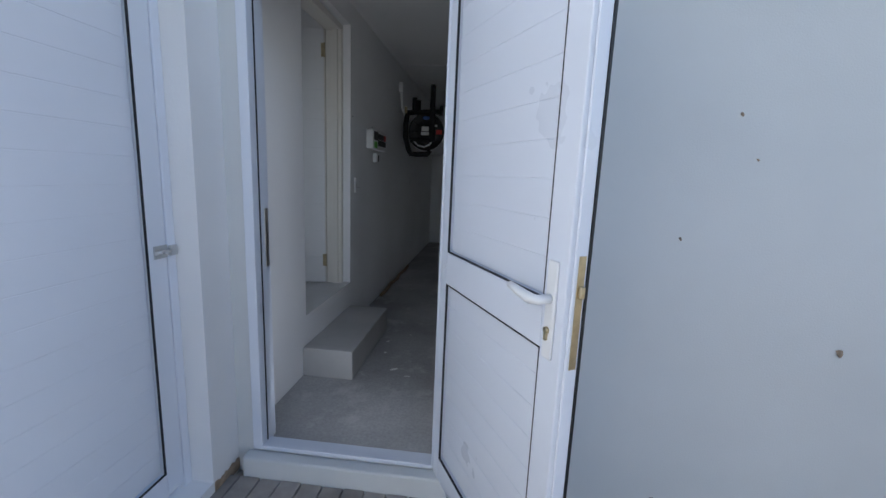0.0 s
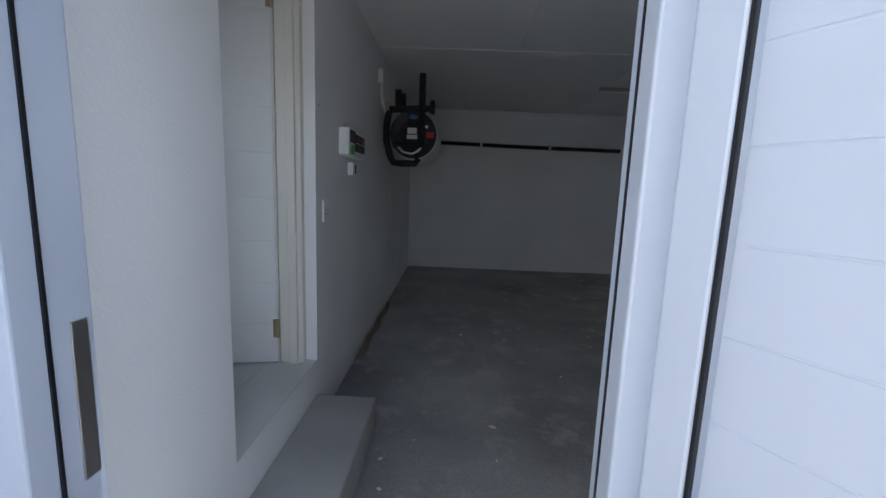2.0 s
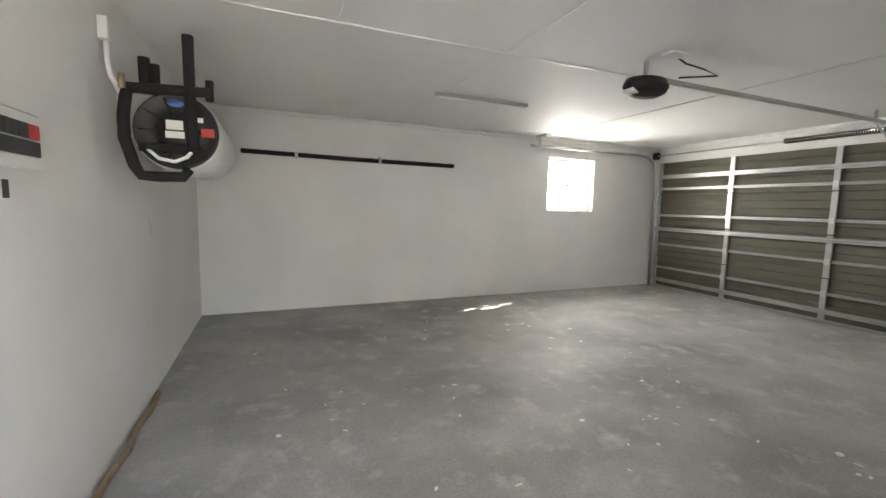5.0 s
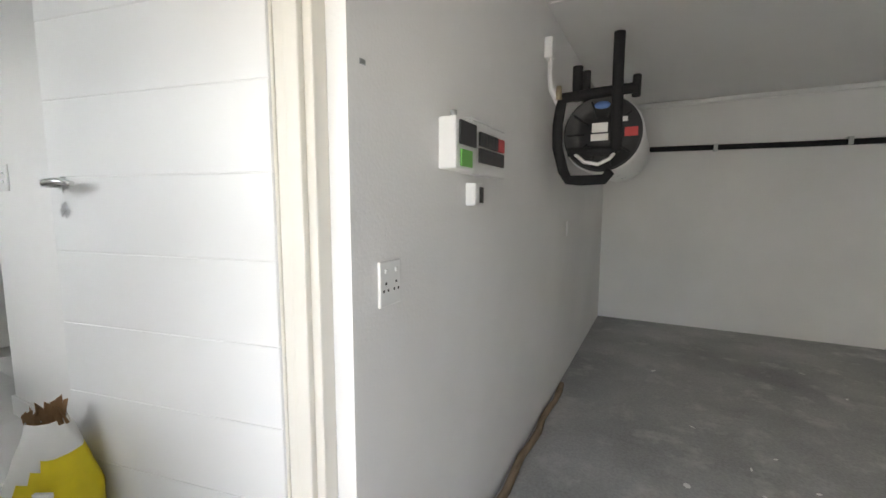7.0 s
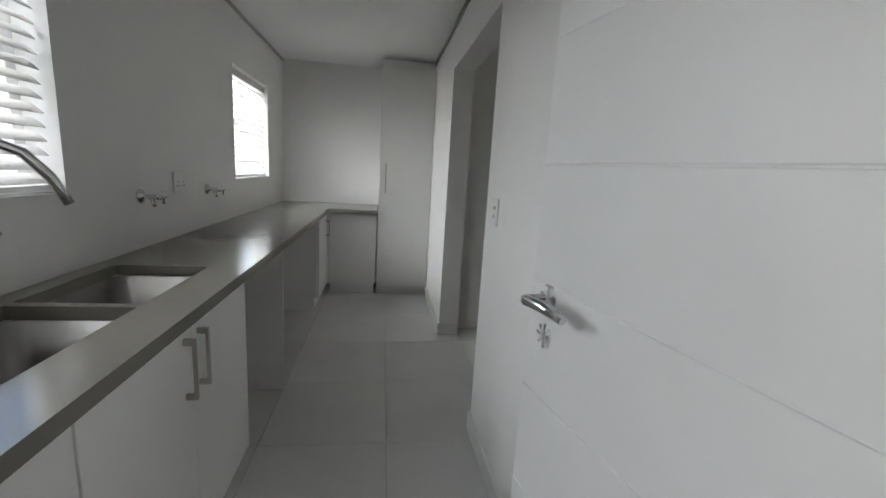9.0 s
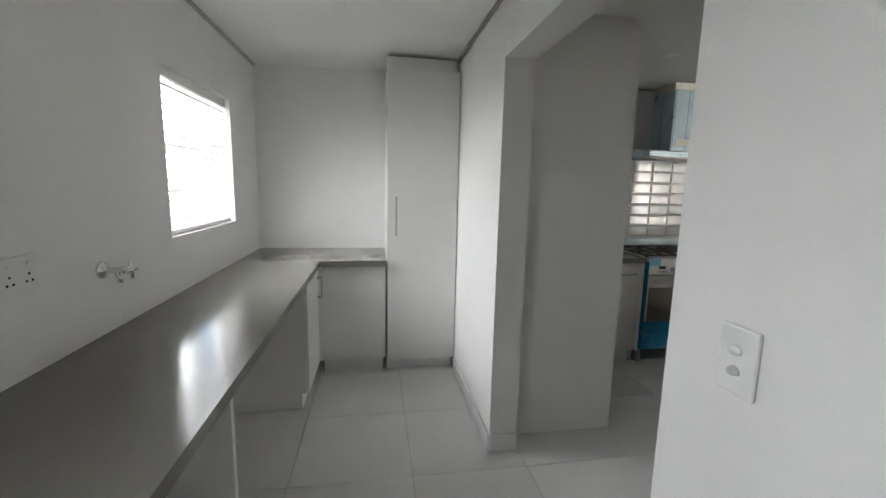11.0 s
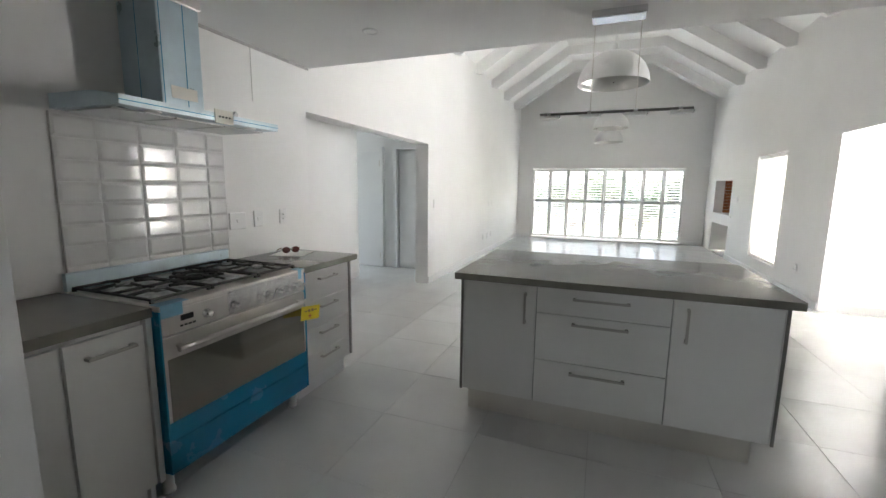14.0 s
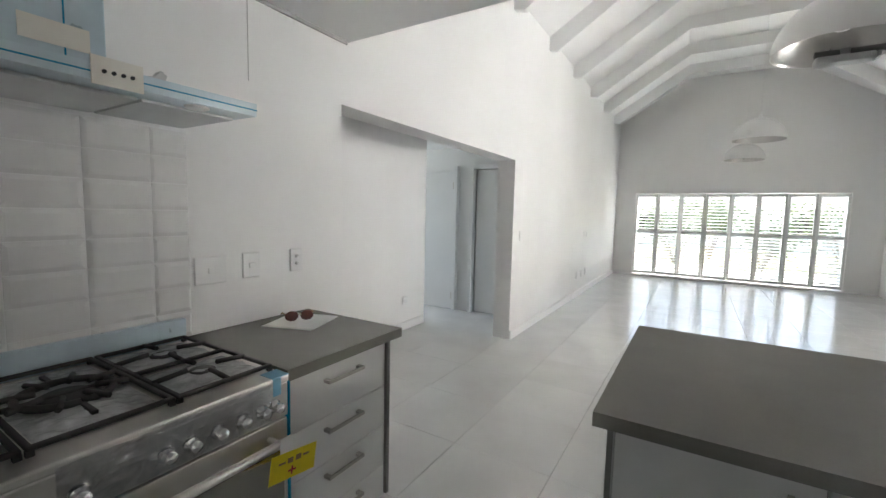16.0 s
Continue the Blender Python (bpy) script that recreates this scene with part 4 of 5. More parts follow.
def wall_tap(at):
    ob = thing("wall_tap", "chrome washing machine tap on the scullery wall", "tap", at, 0, "washing machine taps")
    bm = bmesh.new()
    add_lathe(bm, [(0.0005, 0), (0.032, 0), (0.03, 0.008), (0.014, 0.014), (0.011, 0.02), (0.011, 0.06), (0.013, 0.065), (0.013, 0.085), (0.0005, 0.087)], pose(0, 0, 0, -90), 24)
    part("body", bm, M_CHROME, ob)
    tube("cross_handle", [(-0.03, 0.095, 0), (0.03, 0.095, 0)], 0.006, M_CHROME, ob)
    tube("cross_handle", [(0, 0.095, -0.03), (0, 0.095, 0.03)], 0.006, M_CHROME, ob)
    tube("spout", [(0, 0.045, 0), (0, 0.055, -0.03), (0, 0.055, -0.045)], 0.009, M_CHROME, ob)


wall_tap((-2.265, 2.066, 1.13))
wall_tap((-2.98, 2.066, 1.125))


def cabinet(name, label, lo, hi, face, fronts, kick=0.1, kick_in=0.05, body_top=0.0):
    """A floor cabinet. face: which side its fronts are on ('x+', 'y+', 'y-'). fronts: (u0, u1, z0, z1, handle) along that side;
    handle: None or (u0, z0, u1, z1)."""
    ob = thing(name, label, "cabinet")
    x0, y0, x1, y1 = lo[0], lo[1], hi[0], hi[1]
    t = 0.02
    ax = 0 if face[0] == "y" else 1
    sign = 1 if face[1] == "+" else -1
    w = (y1 if sign > 0 else y0) if ax == 0 else (x1 if sign > 0 else x0)
    blo, bhi = [x0, y0, kick], [x1, y1, body_top or lo[2]]
    (bhi if sign > 0 else blo)[1 - ax] = w - sign * (t + 0.002)
    block("body", blo, bhi, M_CAB, ob, 0.001)
    klo, khi = [x0 + 0.02, y0 + 0.02, 0.001], [x1 - 0.02, y1 - 0.02, kick - 0.002]
    (khi if sign > 0 else klo)[1 - ax] = w - sign * kick_in
    block("plinth", klo, khi, M_TRIM if kick_in < 0.055 else M_STEEL, ob, 0.001, "recessed plinth")
    for u0, u1, z0, z1, h in fronts:
        flo, fhi = [0, 0, z0 + 0.0015], [0, 0, z1 - 0.0015]
        flo[ax], fhi[ax] = u0 + 0.0015, u1 - 0.0015
        a, b = sorted((w, w - sign * t))
        flo[1 - ax], fhi[1 - ax] = a, b
        fr = block("door" if z1 - z0 > 0.5 else "drawer", flo, fhi, M_CAB, ob, 0.0015)
        if h:
            p, q, out = [0, 0, h[1]], [0, 0, h[3]], [0, 0, 0]
            p[ax], q[ax] = h[0], h[2]
            p[1 - ax] = q[1 - ax] = w
            out[1 - ax] = sign
            handle_bar(fr, p, q, out)
    return ob


H = 0.853
cabinet("sink_cabinet", "pale grey two-door cabinet under the sink", (-1.94, 2.1, H), (-0.99, 2.6), "y+", [(-1.94, -1.457, 0.1, H, (-1.5, 0.63, -1.5, 0.815)), (-1.457, -0.99, 0.1, H, (-1.41, 0.63, -1.41, 0.815))], body_top=0.655)
cabinet("base_cabinet", "pale grey drawer cabinet in the scullery", (-0.985, 2.1, H), (-0.3, 2.6), "y+", [(-0.985, -0.3, 0.1, 0.48, (-0.82, 0.43, -0.55, 0.43)), (-0.985, -0.3, 0.48, H, (-0.82, 0.81, -0.55, 0.81))])
end = thing("support_panel", "pale grey panel carrying the worktop", "panel")
block("board", (-2.6, 2.09, 0.001), (-2.578, 2.6, 0.8555), M_CAB, end, 0.001)
cabinet("corner_cabinet", "pale grey corner cabinet below the worktop", (-5.15, 2.1, H), (-3.95, 2.6), "y+", [(-4.44, -3.95, 0.12, H, (-4.4, 0.62, -4.4, 0.78))], 0.12)
cabinet("end_cabinet", "pale grey cabinet beside the tall cupboard", (-5.15, 2.605, H), (-4.46, 3.09), "x+", [(2.63, 3.092, 0.12, 0.835, None)], 0.12)
post = thing("corner_post", "pale grey filler post between the corner cabinets", "panel")
block("board", (-4.462, 2.582, 0.12), (-4.443, 2.628, 0.852), M_CAB, post, 0.001)
tall = thing("tall_cupboard", "tall pale grey broom cupboard with bar handle", "cupboard")
block("body", (-5.18, 3.1, 0.1), (-4.468, 3.625, 2.256), M_CAB, tall, 0.001)
door_ob = block("door", (-4.465, 3.103, 0.105), (-4.445, 3.622, 2.25), M_CAB, tall, 0.0015)
handle_bar(door_ob, (-4.445, 3.165, 1.07), (-4.445, 3.165, 1.36), (1, 0, 0))
block("plinth", (-5.18, 3.1, 0.001), (-4.52, 3.612, 0.098), M_CAB, tall)
block("filler", (-5.18, 3.105, 2.258), (-4.49, 3.61, 2.338), M_CAB, tall, label="grey filler strip under the ceiling")

bag = thing("paper_sack", "torn-open white and yellow paper sack on the floor", "sack", (-0.925, 3.36, 0.001))
bm = bmesh.new()
rows = 14
sect = 28
grid_v = []
for i in range(rows):
    f = i / (rows - 1)
    ring = []
    pinch = 1 - 0.62 * (max(0, f - 0.35) / 0.65) ** 1.2
    for k in range(sect):
        a = 2 * math.pi * k / sect
        rx, ry = 0.115 * pinch * (1 + 0.12 * math.sin(math.pi * f)), 0.075 * (1 - 0.45 * f * f) * (1 + 0.3 * math.sin(math.pi * f))
        wob = 1 + (0.05 + 0.16 * f) * noise.noise(Vector((math.cos(a) * 2, math.sin(a) * 2, f * 5)))
        ring.append(bm.verts.new((rx * wob * abs(math.cos(a)) ** 0.7 * (1 if math.cos(a) > 0 else -1), ry * wob * math.sin(a), 0.41 * f)))
    grid_v.append(ring)
for i in range(rows - 1):
    for k in range(sect):
        bm.faces.new((grid_v[i][k], grid_v[i][(k + 1) % sect], grid_v[i + 1][(k + 1) % sect], grid_v[i + 1][k])).smooth = True
bm.faces.new(grid_v[0][::-1])
sack_mesh = mesh_of("sack", bm, M_YELLOW)
sack_mesh.materials.append(M_PAPER)
for p in sack_mesh.polygons:
    p.material_index = 1 if p.center.z > 0.27 + 0.05 * math.sin(p.center.x * 20) or p.center.z < 0.05 else 0
sk = new("sack", sack_mesh)
sk.parent = bag
bm = bmesh.new()
for k in range(26):
    a = 2 * math.pi * k / 26
    b = a + 0.45
    r1, r2 = (0.055 + random.uniform(-0.01, 0.01)), (0.04 + random.uniform(-0.015, 0.015))
    zt = 0.435 + random.uniform(-0.01, 0.025)
    vs = [bm.verts.new((r1 * math.cos(a), r1 * 0.45 * math.sin(a), 0.395)), bm.verts.new((r1 * math.cos(b), r1 * 0.45 * math.sin(b), 0.395)),
          bm.verts.new((r2 * math.cos(b), r2 * 0.6 * math.sin(b), zt)), bm.verts.new((r2 * 1.2 * math.cos(a), r2 * 0.7 * math.sin(a), zt + random.uniform(-0.03, 0.02)))]
    bm.faces.new(vs)
bmesh.ops.solidify(bm, geom=bm.faces[:], thickness=0.002)
tagged(part("torn_mouth", bm, M_KRAFT, bag, "crumpled brown paper lining"), kind="stuff")
label_ob = block("print", (0.03, -0.101, 0.12), (0.08, -0.09, 0.24), M_PAPER, bag, 0.001, "white printed panel")
for i in range(5):
    block("print_bar", (0.042 + 0.004 * (i % 2), -0.1018, 0.133 + i * 0.02), (0.066, -0.1012, 0.146 + i * 0.02), M_BLACK, label_ob)
bag.rotation_euler = (0, 0, radians(30))

# ---- kitchen ----
larder = thing("fridge_housing", "tall plain grey end panel and cupboard beside the opening", "cupboard")
block("body", (-4.99, 3.79, 0.1), (-3.56, 4.418, 2.26), M_CAB, larder, 0.001)
block("side_panel", (-3.558, 3.789, 0.002), (-3.536, 4.42, 2.30), M_CAB, larder, 0.001)
block("plinth", (-4.99, 3.8, 0.001), (-3.57, 4.36, 0.098), M_TRIM, larder)
block("filler", (-4.99, 3.8, 2.262), (-3.57, 4.39, 2.355), M_CAB, larder)

worktop("kitchen_worktop", "short grey quartz worktop beside the tall housing", 0.9, 0.04, [((-4.998, 4.422), (-4.37, 5.175))])
worktop("kitchen_worktop", "grey quartz worktop carrying papers and sunglasses", 0.9, 0.04, [((-4.998, 6.105), (-4.375, 6.72))])
KH = 0.857
cabinet("kitchen_cabinet", "pale grey kitchen cabinet with two doors", (-4.99, 4.425, KH), (-4.385, 5.147), "x+", [(4.425, 4.86, 0.12, KH - 0.02, None), (4.87, 5.145, 0.12, KH - 0.02, (4.93, 0.77, 5.1, 0.77))], 0.12)
filler = thing("filler_panel", "pale grey end panel beside the cooker", "panel")
block("board", (-4.99, 5.15, 0.12), (-4.378, 5.174, KH), M_CAB, filler, 0.001)
block("foot", (-4.95, 5.152, 0.001), (-4.45, 5.172, 0.12), M_TRIM, filler)
drawers = cabinet("drawer_cabinet", "pale grey four-drawer kitchen cabinet", (-4.99, 6.11, KH), (-4.41, 6.655), "x+",
        [(6.125, 6.645, z0, z1, (6.29, (z0 + z1) / 2 + 0.042, 6.48, (z0 + z1) / 2 + 0.042)) for z0, z1 in ((0.13, 0.283), (0.283, 0.467), (0.467, 0.65), (0.65, KH - 0.008))], 0.12)
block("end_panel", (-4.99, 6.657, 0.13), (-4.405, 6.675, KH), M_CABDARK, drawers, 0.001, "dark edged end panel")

cooker = thing("range_cooker", "steel gas range cooker, partly under blue protective film", "cooker", (-4.36, 5.19, 0))
block("body", (-0.6, 0.0, 0.13), (-0.03, 0.9, 0.875), M_FILM, cooker, 0.003, "sides under blue film")
fascia = block("control_panel", (-0.03, 0.003, 0.765), (0.01, 0.897, 0.878), M_STEEL, cooker, 0.006, "steel control panel in clear wrap")
for y in (0.215, 0.365, 0.535, 0.595, 0.665, 0.735, 0.8, 0.845):
    bm = bmesh.new()
    add_lathe(bm, [(0.0005, 0.04), (0.013, 0.038), (0.016, 0.03), (0.016, 0.008), (0.021, 0.006), (0.021, 0.0)], pose(0.01, y, 0.815, 0, 90, 0), 20)
    part("knob", bm, M_CHROME, fascia, "polished steel control knob")
block("clock", (0.0102, 0.09, 0.815), (0.012, 0.15, 0.84), M_BLACK, fascia)
for y in (0.085, 0.105, 0.125, 0.145):
    block("button", (0.0102, y, 0.79), (0.014, y + 0.012, 0.797), M_BLACK, fascia)
oven = block("oven_door", (-0.03, 0.004, 0.29), (0.006, 0.896, 0.758), M_STEEL, cooker, 0.004)
block("window", (0.0062, 0.02, 0.375), (0.0095, 0.88, 0.66), M_MIRRORGLASS, oven, 0.001, "mirrored olive-grey oven glass")
block("film", (0.0062, 0.006, 0.292), (0.0098, 0.894, 0.374), M_FILM, oven, 0.0, "blue protective film band")
tube("handle", [(0.055, 0.04, 0.71), (0.055, 0.86, 0.71)], 0.013, M_STEEL, oven, 14)
for y in (0.07, 0.83):
    tube("handle_foot", [(0.006, y, 0.71), (0.055, y, 0.71)], 0.01, M_STEEL, oven)
block("bottom_drawer", (-0.03, 0.004, 0.135), (0.0075, 0.896, 0.283), M_FILM, cooker, 0.004, "drawer front under blue film")
block("film_edge", (-0.02, -0.004, 0.14), (0.0105, 0.003, 0.875), M_FILM, cooker, 0.0, "strip of blue film")
block("film_edge", (-0.02, 0.8975, 0.14), (0.0105, 0.904, 0.875), M_FILM, cooker, 0.0, "strip of blue film")
block("hob", (-0.6, 0.0, 0.8755), (0.012, 0.9, 0.9), M_STEEL, cooker, 0.006, "steel hob in clear wrap")
for y0, y1 in ((0.002, 0.13), (0.84, 0.898)):
    block("film_corner", (0.0125, y0, 0.845), (0.0138, y1 - 0.03, 0.902), M_TAPE, cooker, 0.0, "pale blue film corner")
    block("film_corner", (-0.05, y0, 0.9005), (0.0138, y1, 0.9022), M_TAPE, cooker, 0.0, "pale blue film corner")
block("splash_guard", (-0.632, 0.0, 0.9), (-0.602, 0.9, 0.985), M_PALEFILM, cooker, 0.003, "rear upstand under pale film")
for y in (0.04, 0.86):
    for x in (-0.09, -0.54):
        bm = bmesh.new()
        add_lathe(bm, [(0.028, 0.001), (0.03, 0.015), (0.024, 0.02), (0.024, 0.13)], pose(x, y, 0), 18, True)
        part("foot", bm, M_HANDLE, cooker)
for k in range(3):
    y0 = 0.012 + k * 0.293
    y1 = y0 + 0.288
    bm = bmesh.new()
    z0, z1 = 0.912, 0.924
    xa, xb = -0.59, -0.052
    xm = (xa + xb) / 2
    ym = (y0 + y1) / 2
    for lo, hi in (((xa, y0, z0), (xa + 0.015, y1, z1)), ((xb - 0.015, y0, z0), (xb, y1, z1)), ((xa, y0, z0), (xb, y0 + 0.013, z1)), ((xa, y1 - 0.013, z0), (xb, y1, z1)),
                   ((xm - 0.008, y0, z0), (xm + 0.008, y1, z1))):
        add_box(bm, lo, hi, 0.004)
    if k == 1:
        for n in range(8):
            a = n * math.pi / 4 + 0.39
            add_tube(bm, [(xm + 0.06 * math.cos(a), ym + 0.06 * math.sin(a), 0.93), (xm + 0.135 * math.cos(a), ym + 0.135 * math.sin(a), 0.927)], 0.008, 6)
        add_tube(bm, [(xm + 0.1 * math.cos(n * math.pi / 12), ym + 0.1 * math.sin(n * math.pi / 12), 0.922) for n in range(25)], 0.01, 8)
        for x in (xa + 0.13, xb - 0.13):
            add_box(bm, (x - 0.05, ym - 0.007, z0), (x + 0.05, ym + 0.007, z1), 0.003)
    else:
        for x in (xa + 0.148, xb - 0.148):
            for dx, dy in ((1, 0), (-1, 0), (0, 1), (0, -1)):
                p = Vector((x + dx * 0.14, ym + dy * 0.14, 0.921))
                q = Vector((x + dx * 0.045, ym + dy * 0.045, 0.929))
                add_tube(bm, [p, q], 0.0075, 6)
    for x in (xa, xb - 0.014):
        for y in (y0, y1 - 0.014):
            add_box(bm, (x, y, 0.901), (x + 0.014, y + 0.014, 0.913))
    part("pan_support", bm, M_IRON, cooker, "black cast-iron pan support")
    for x in ((xa + 0.148, xb - 0.148) if k != 1 else (xm,)):
        bm = bmesh.new()
        rad = 0.062 if k == 1 else 0.042
        add_lathe(bm, [(rad * 1.3, 0.9005), (rad * 1.2, 0.906), (rad, 0.908), (rad, 0.914), (rad * 0.85, 0.919), (0.0005, 0.919)], pose(x, ym, 0), 24)
        part("burner", bm, M_IRON, cooker, "black burner cap")
    # loose film pressed into the wells between the bars
    for x0, x1 in ((xa + 0.026, xm - 0.016), (xm + 0.016, xb - 0.026)):
        bm = bmesh.new()
        nx, ny = 18, 18
        sheet_v = [[bm.verts.new((x0 + (x1 - x0) * u / nx, y0 + 0.022 + (y1 - y0 - 0.044) * v / ny,
                                  0.906 + 0.013 * math.exp(-((u / nx - 0.5) ** 2 + (v / ny - 0.5) ** 2) * 9) + 0.006 * noise.noise(Vector((u * 0.45 + k * 9, v * 0.45, x0 * 20)))))
                    for v in range(ny + 1)] for u in range(nx + 1)]
        for u in range(nx):
            for v in range(ny):
                bm.faces.new((sheet_v[u][v], sheet_v[u + 1][v], sheet_v[u + 1][v + 1], sheet_v[u][v + 1]))
        part("film_sheet", bm, M_CRINKLE, cooker, "crumpled pale plastic film over the burners")
bm = bmesh.new()
add_box(bm, (-0.0008, -0.085, -0.042), (0.0008, 0.085, 0.042))
tag = part("energy_tag", bm, M_YELLOW, cooker, "yellow card with handwritten marks, hung from the handle")
tag.matrix_basis = pose(0.074, 0.865, 0.64, -9)
for y, z, w, h, mt in ((-0.045, 0.012, 0.012, 0.003, M_KRAFT), (-0.015, 0.014, 0.01, 0.008, M_KRAFT), (0.015, 0.016, 0.01, 0.008, M_KRAFT), (0.045, 0.016, 0.012, 0.003, M_KRAFT), (-0.005, -0.018, 0.014, 0.003, M_RED), (-0.005, -0.018, 0.003, 0.013, M_RED)):
    block("mark", (0.001, y - w, z - h), (0.0015, y + w, z + h), mt, tag)
block("tag_strap", (0.069, 0.82, 0.66), (0.0715, 0.865, 0.735), M_PAPER, cooker, 0.0, "white paper strap")
# crumpled clear wrap over the control panel
bm = bmesh.new()
nu, nv = 60, 8
g = [[bm.verts.new((0.0175 + 0.009 * noise.noise(Vector((u * 0.3, v * 0.7, 3))), 0.33 + 0.5 * u / nu, 0.775 + 0.115 * v / nv)) for v in range(nv + 1)] for u in range(nu + 1)]
for u in range(nu):
    for v in range(nv):
        bm.faces.new((g[u][v], g[u + 1][v], g[u + 1][v + 1], g[u][v + 1]))
bmesh.ops.solidify(bm, geom=bm.faces[:], thickness=0.0006)
w_ob = part("clear_wrap", bm, M_WRAP, cooker, "crumpled clear plastic wrap")
w_ob.visible_shadow = False

hood = thing("cooker_hood", "steel chimney hood under pale blue protective film", "cooker hood")
HY0, HY1 = 5.225, 6.115
bm = bmesh.new()
add_prism(bm, [(-4.998, 1.73), (-4.53, 1.725), (-4.528, 1.765), (-4.70, 1.79), (-4.998, 1.795)], 1, HY0, HY1)
part("canopy", bm, M_PALEFILM, hood)
block("chimney", (-4.998, 5.55, 1.79), (-4.72, 5.78, 2.3), M_PALEFILM, hood, 0.004, "square flue in pale blue film")
block("collar", (-4.998, 5.54, 2.302), (-4.71, 5.79, 2.358), M_STEEL, hood, 0.003)
for y in (5.562, 5.687):
    block("film_seam", (-4.7195, y, 1.8), (-4.7183, y + 0.004, 2.3), M_FILM, hood)
block("film_seam", (-4.87, 5.5485, 1.8), (-4.866, 5.5497, 2.3), M_FILM, hood)
block("film_seam", (-4.5278, HY0, 1.742), (-4.5262, HY1, 1.7455), M_FILM, hood, label="blue film seam")
block("panel", (-4.7178, 5.598, 1.835), (-4.7165, 5.742, 1.895), M_CREAM, hood, label="pale sticker on the flue")
block("panel", (-4.527, 5.675, 1.715), (-4.522, 5.785, 1.783), M_CREAM, hood, label="white button panel")
for i in range(4):
    tube("button", [(-4.522, 5.7 + i * 0.02, 1.748), (-4.518, 5.7 + i * 0.02, 1.748)], 0.005, M_BLACK, hood)
for y0, y1 in ((5.25, 5.53), (5.54, 5.81), (5.82, 6.09)):
    block("filter", (-4.94, y0, 1.716), (-4.62, y1, 1.7245), M_GALV, hood, 0.002, "grease filter")
for y in (5.4, 5.95):
    bm = bmesh.new()
    add_lathe(bm, [(0.0005, -0.004), (0.028, -0.004), (0.034, 0.0), (0.034, 0.004)], pose(-4.58, y, 1.722), 20)
    part("lamp", bm, M_BULB, hood)
bm = bmesh.new()
add_prism(bm, [(5.79, 1.772), (5.835, 1.781), (5.85, 1.8), (5.865, 1.79), (5.86, 1.772)], 0, -4.6, -4.57)
part("loose_clip", bm, M_GALV, hood, "small grey clip lying on the canopy")

# bevelled splashback tiles
TW, TH = 0.2, 0.1
bm = bmesh.new()
w, h, d = TW / 2 - 0.001, TH / 2 - 0.001, 0.014
a = [bm.verts.new((0.002, y, z)) for y, z in ((-w, -h), (w, -h), (w, h), (-w, h))]
b = [bm.verts.new((0.004, y, z)) for y, z in ((-w, -h), (w, -h), (w, h), (-w, h))]
c = [bm.verts.new((0.009, y, z)) for y, z in ((-w + d, -h + d), (w - d, -h + d), (w - d, h - d), (-w + d, h - d))]
for lo, hi in ((a, b), (b, c)):
    for i in range(4):
        bm.faces.new((lo[i], lo[(i + 1) % 4], hi[(i + 1) % 4], hi[i]))
bm.faces.new(c)
tile_mesh = mesh_of("tile", bm, M_SPLASH)
splash = thing("splashback", "glossy white metro tile splashback behind the cooker", "splashback")
block("backing", (-4.999, 5.215, 0.9), (-4.9985, 6.13, 1.73), M_TRIM, splash, label="pale grout")
for r in range(8):
    y = 5.217
    for wd in (0.179, TW, TW, TW, 0.128):
        o = new("tile", tile_mesh)
        o.parent = splash
        o.scale = (1, wd / TW, 1)
        o.location = (-4.999, y + wd / 2, 0.955 + r * (TH + 0.001))
        o.rotation_euler = (0, radians(random.uniform(-0.25, 0.25)), radians(random.uniform(-0.25, 0.25)))
        y += wd + 0.001
bm = bmesh.new()
add_box(bm, (-4.999, 6.4, 1.985), (-4.9965, 6.4025, 2.355))
structure("trim_plaster_crack", bm, M_LINEGREY, "fine straight joint in the wall plaster", "joint")
bm = bmesh.new()
add_tube(bm, [(-4.994, 5.214, 0.9), (-4.994, 5.214, 1.72)], 0.004, 6)
structure("trim_tile_edge", bm, M_LINEGREY, "grey metal tile edge trim", "trim")

sheet = thing("paper_sheet", "folded white papers lying on the worktop", "paper", (-4.82, 6.53, 0.901), 20)
block("page", (-0.12, -0.13, 0.0), (0.12, 0.13, 0.002), M_PAPER, sheet)
block("page", (-0.1, -0.12, 0.0025), (0.13, 0.12, 0.0035), M_PAPER, sheet)
shades = thing("sunglasses", "brown-tinted sunglasses resting on papers", "sunglasses", (-4.82, 6.52, 0.906), 60)
for s in (-1, 1):
    bm = bmesh.new()
    add_lathe(bm, [(0.0005, 0.004), (0.02, 0.002), (0.027, -0.001), (0.0275, -0.003), (0.02, 0.0), (0.0005, 0.002)], pose(s * 0.034, 0, 0.024, 80) @ Matrix.Diagonal((1.1, 0.85, 1, 1)), 20)
    part("lens", bm, M_LENS, shades, "brown tinted lens")
    tube("temple", [(s * 0.064, 0.002, 0.035), (s * 0.068, 0.06, 0.03), (s * 0.066, 0.12, 0.008)], 0.003, M_KRAFT, shades, 6)
tube("bridge", [(-0.008, -0.002, 0.03), (0, -0.006, 0.034), (0.008, -0.002, 0.03)], 0.003, M_BRASS, shades, 6)

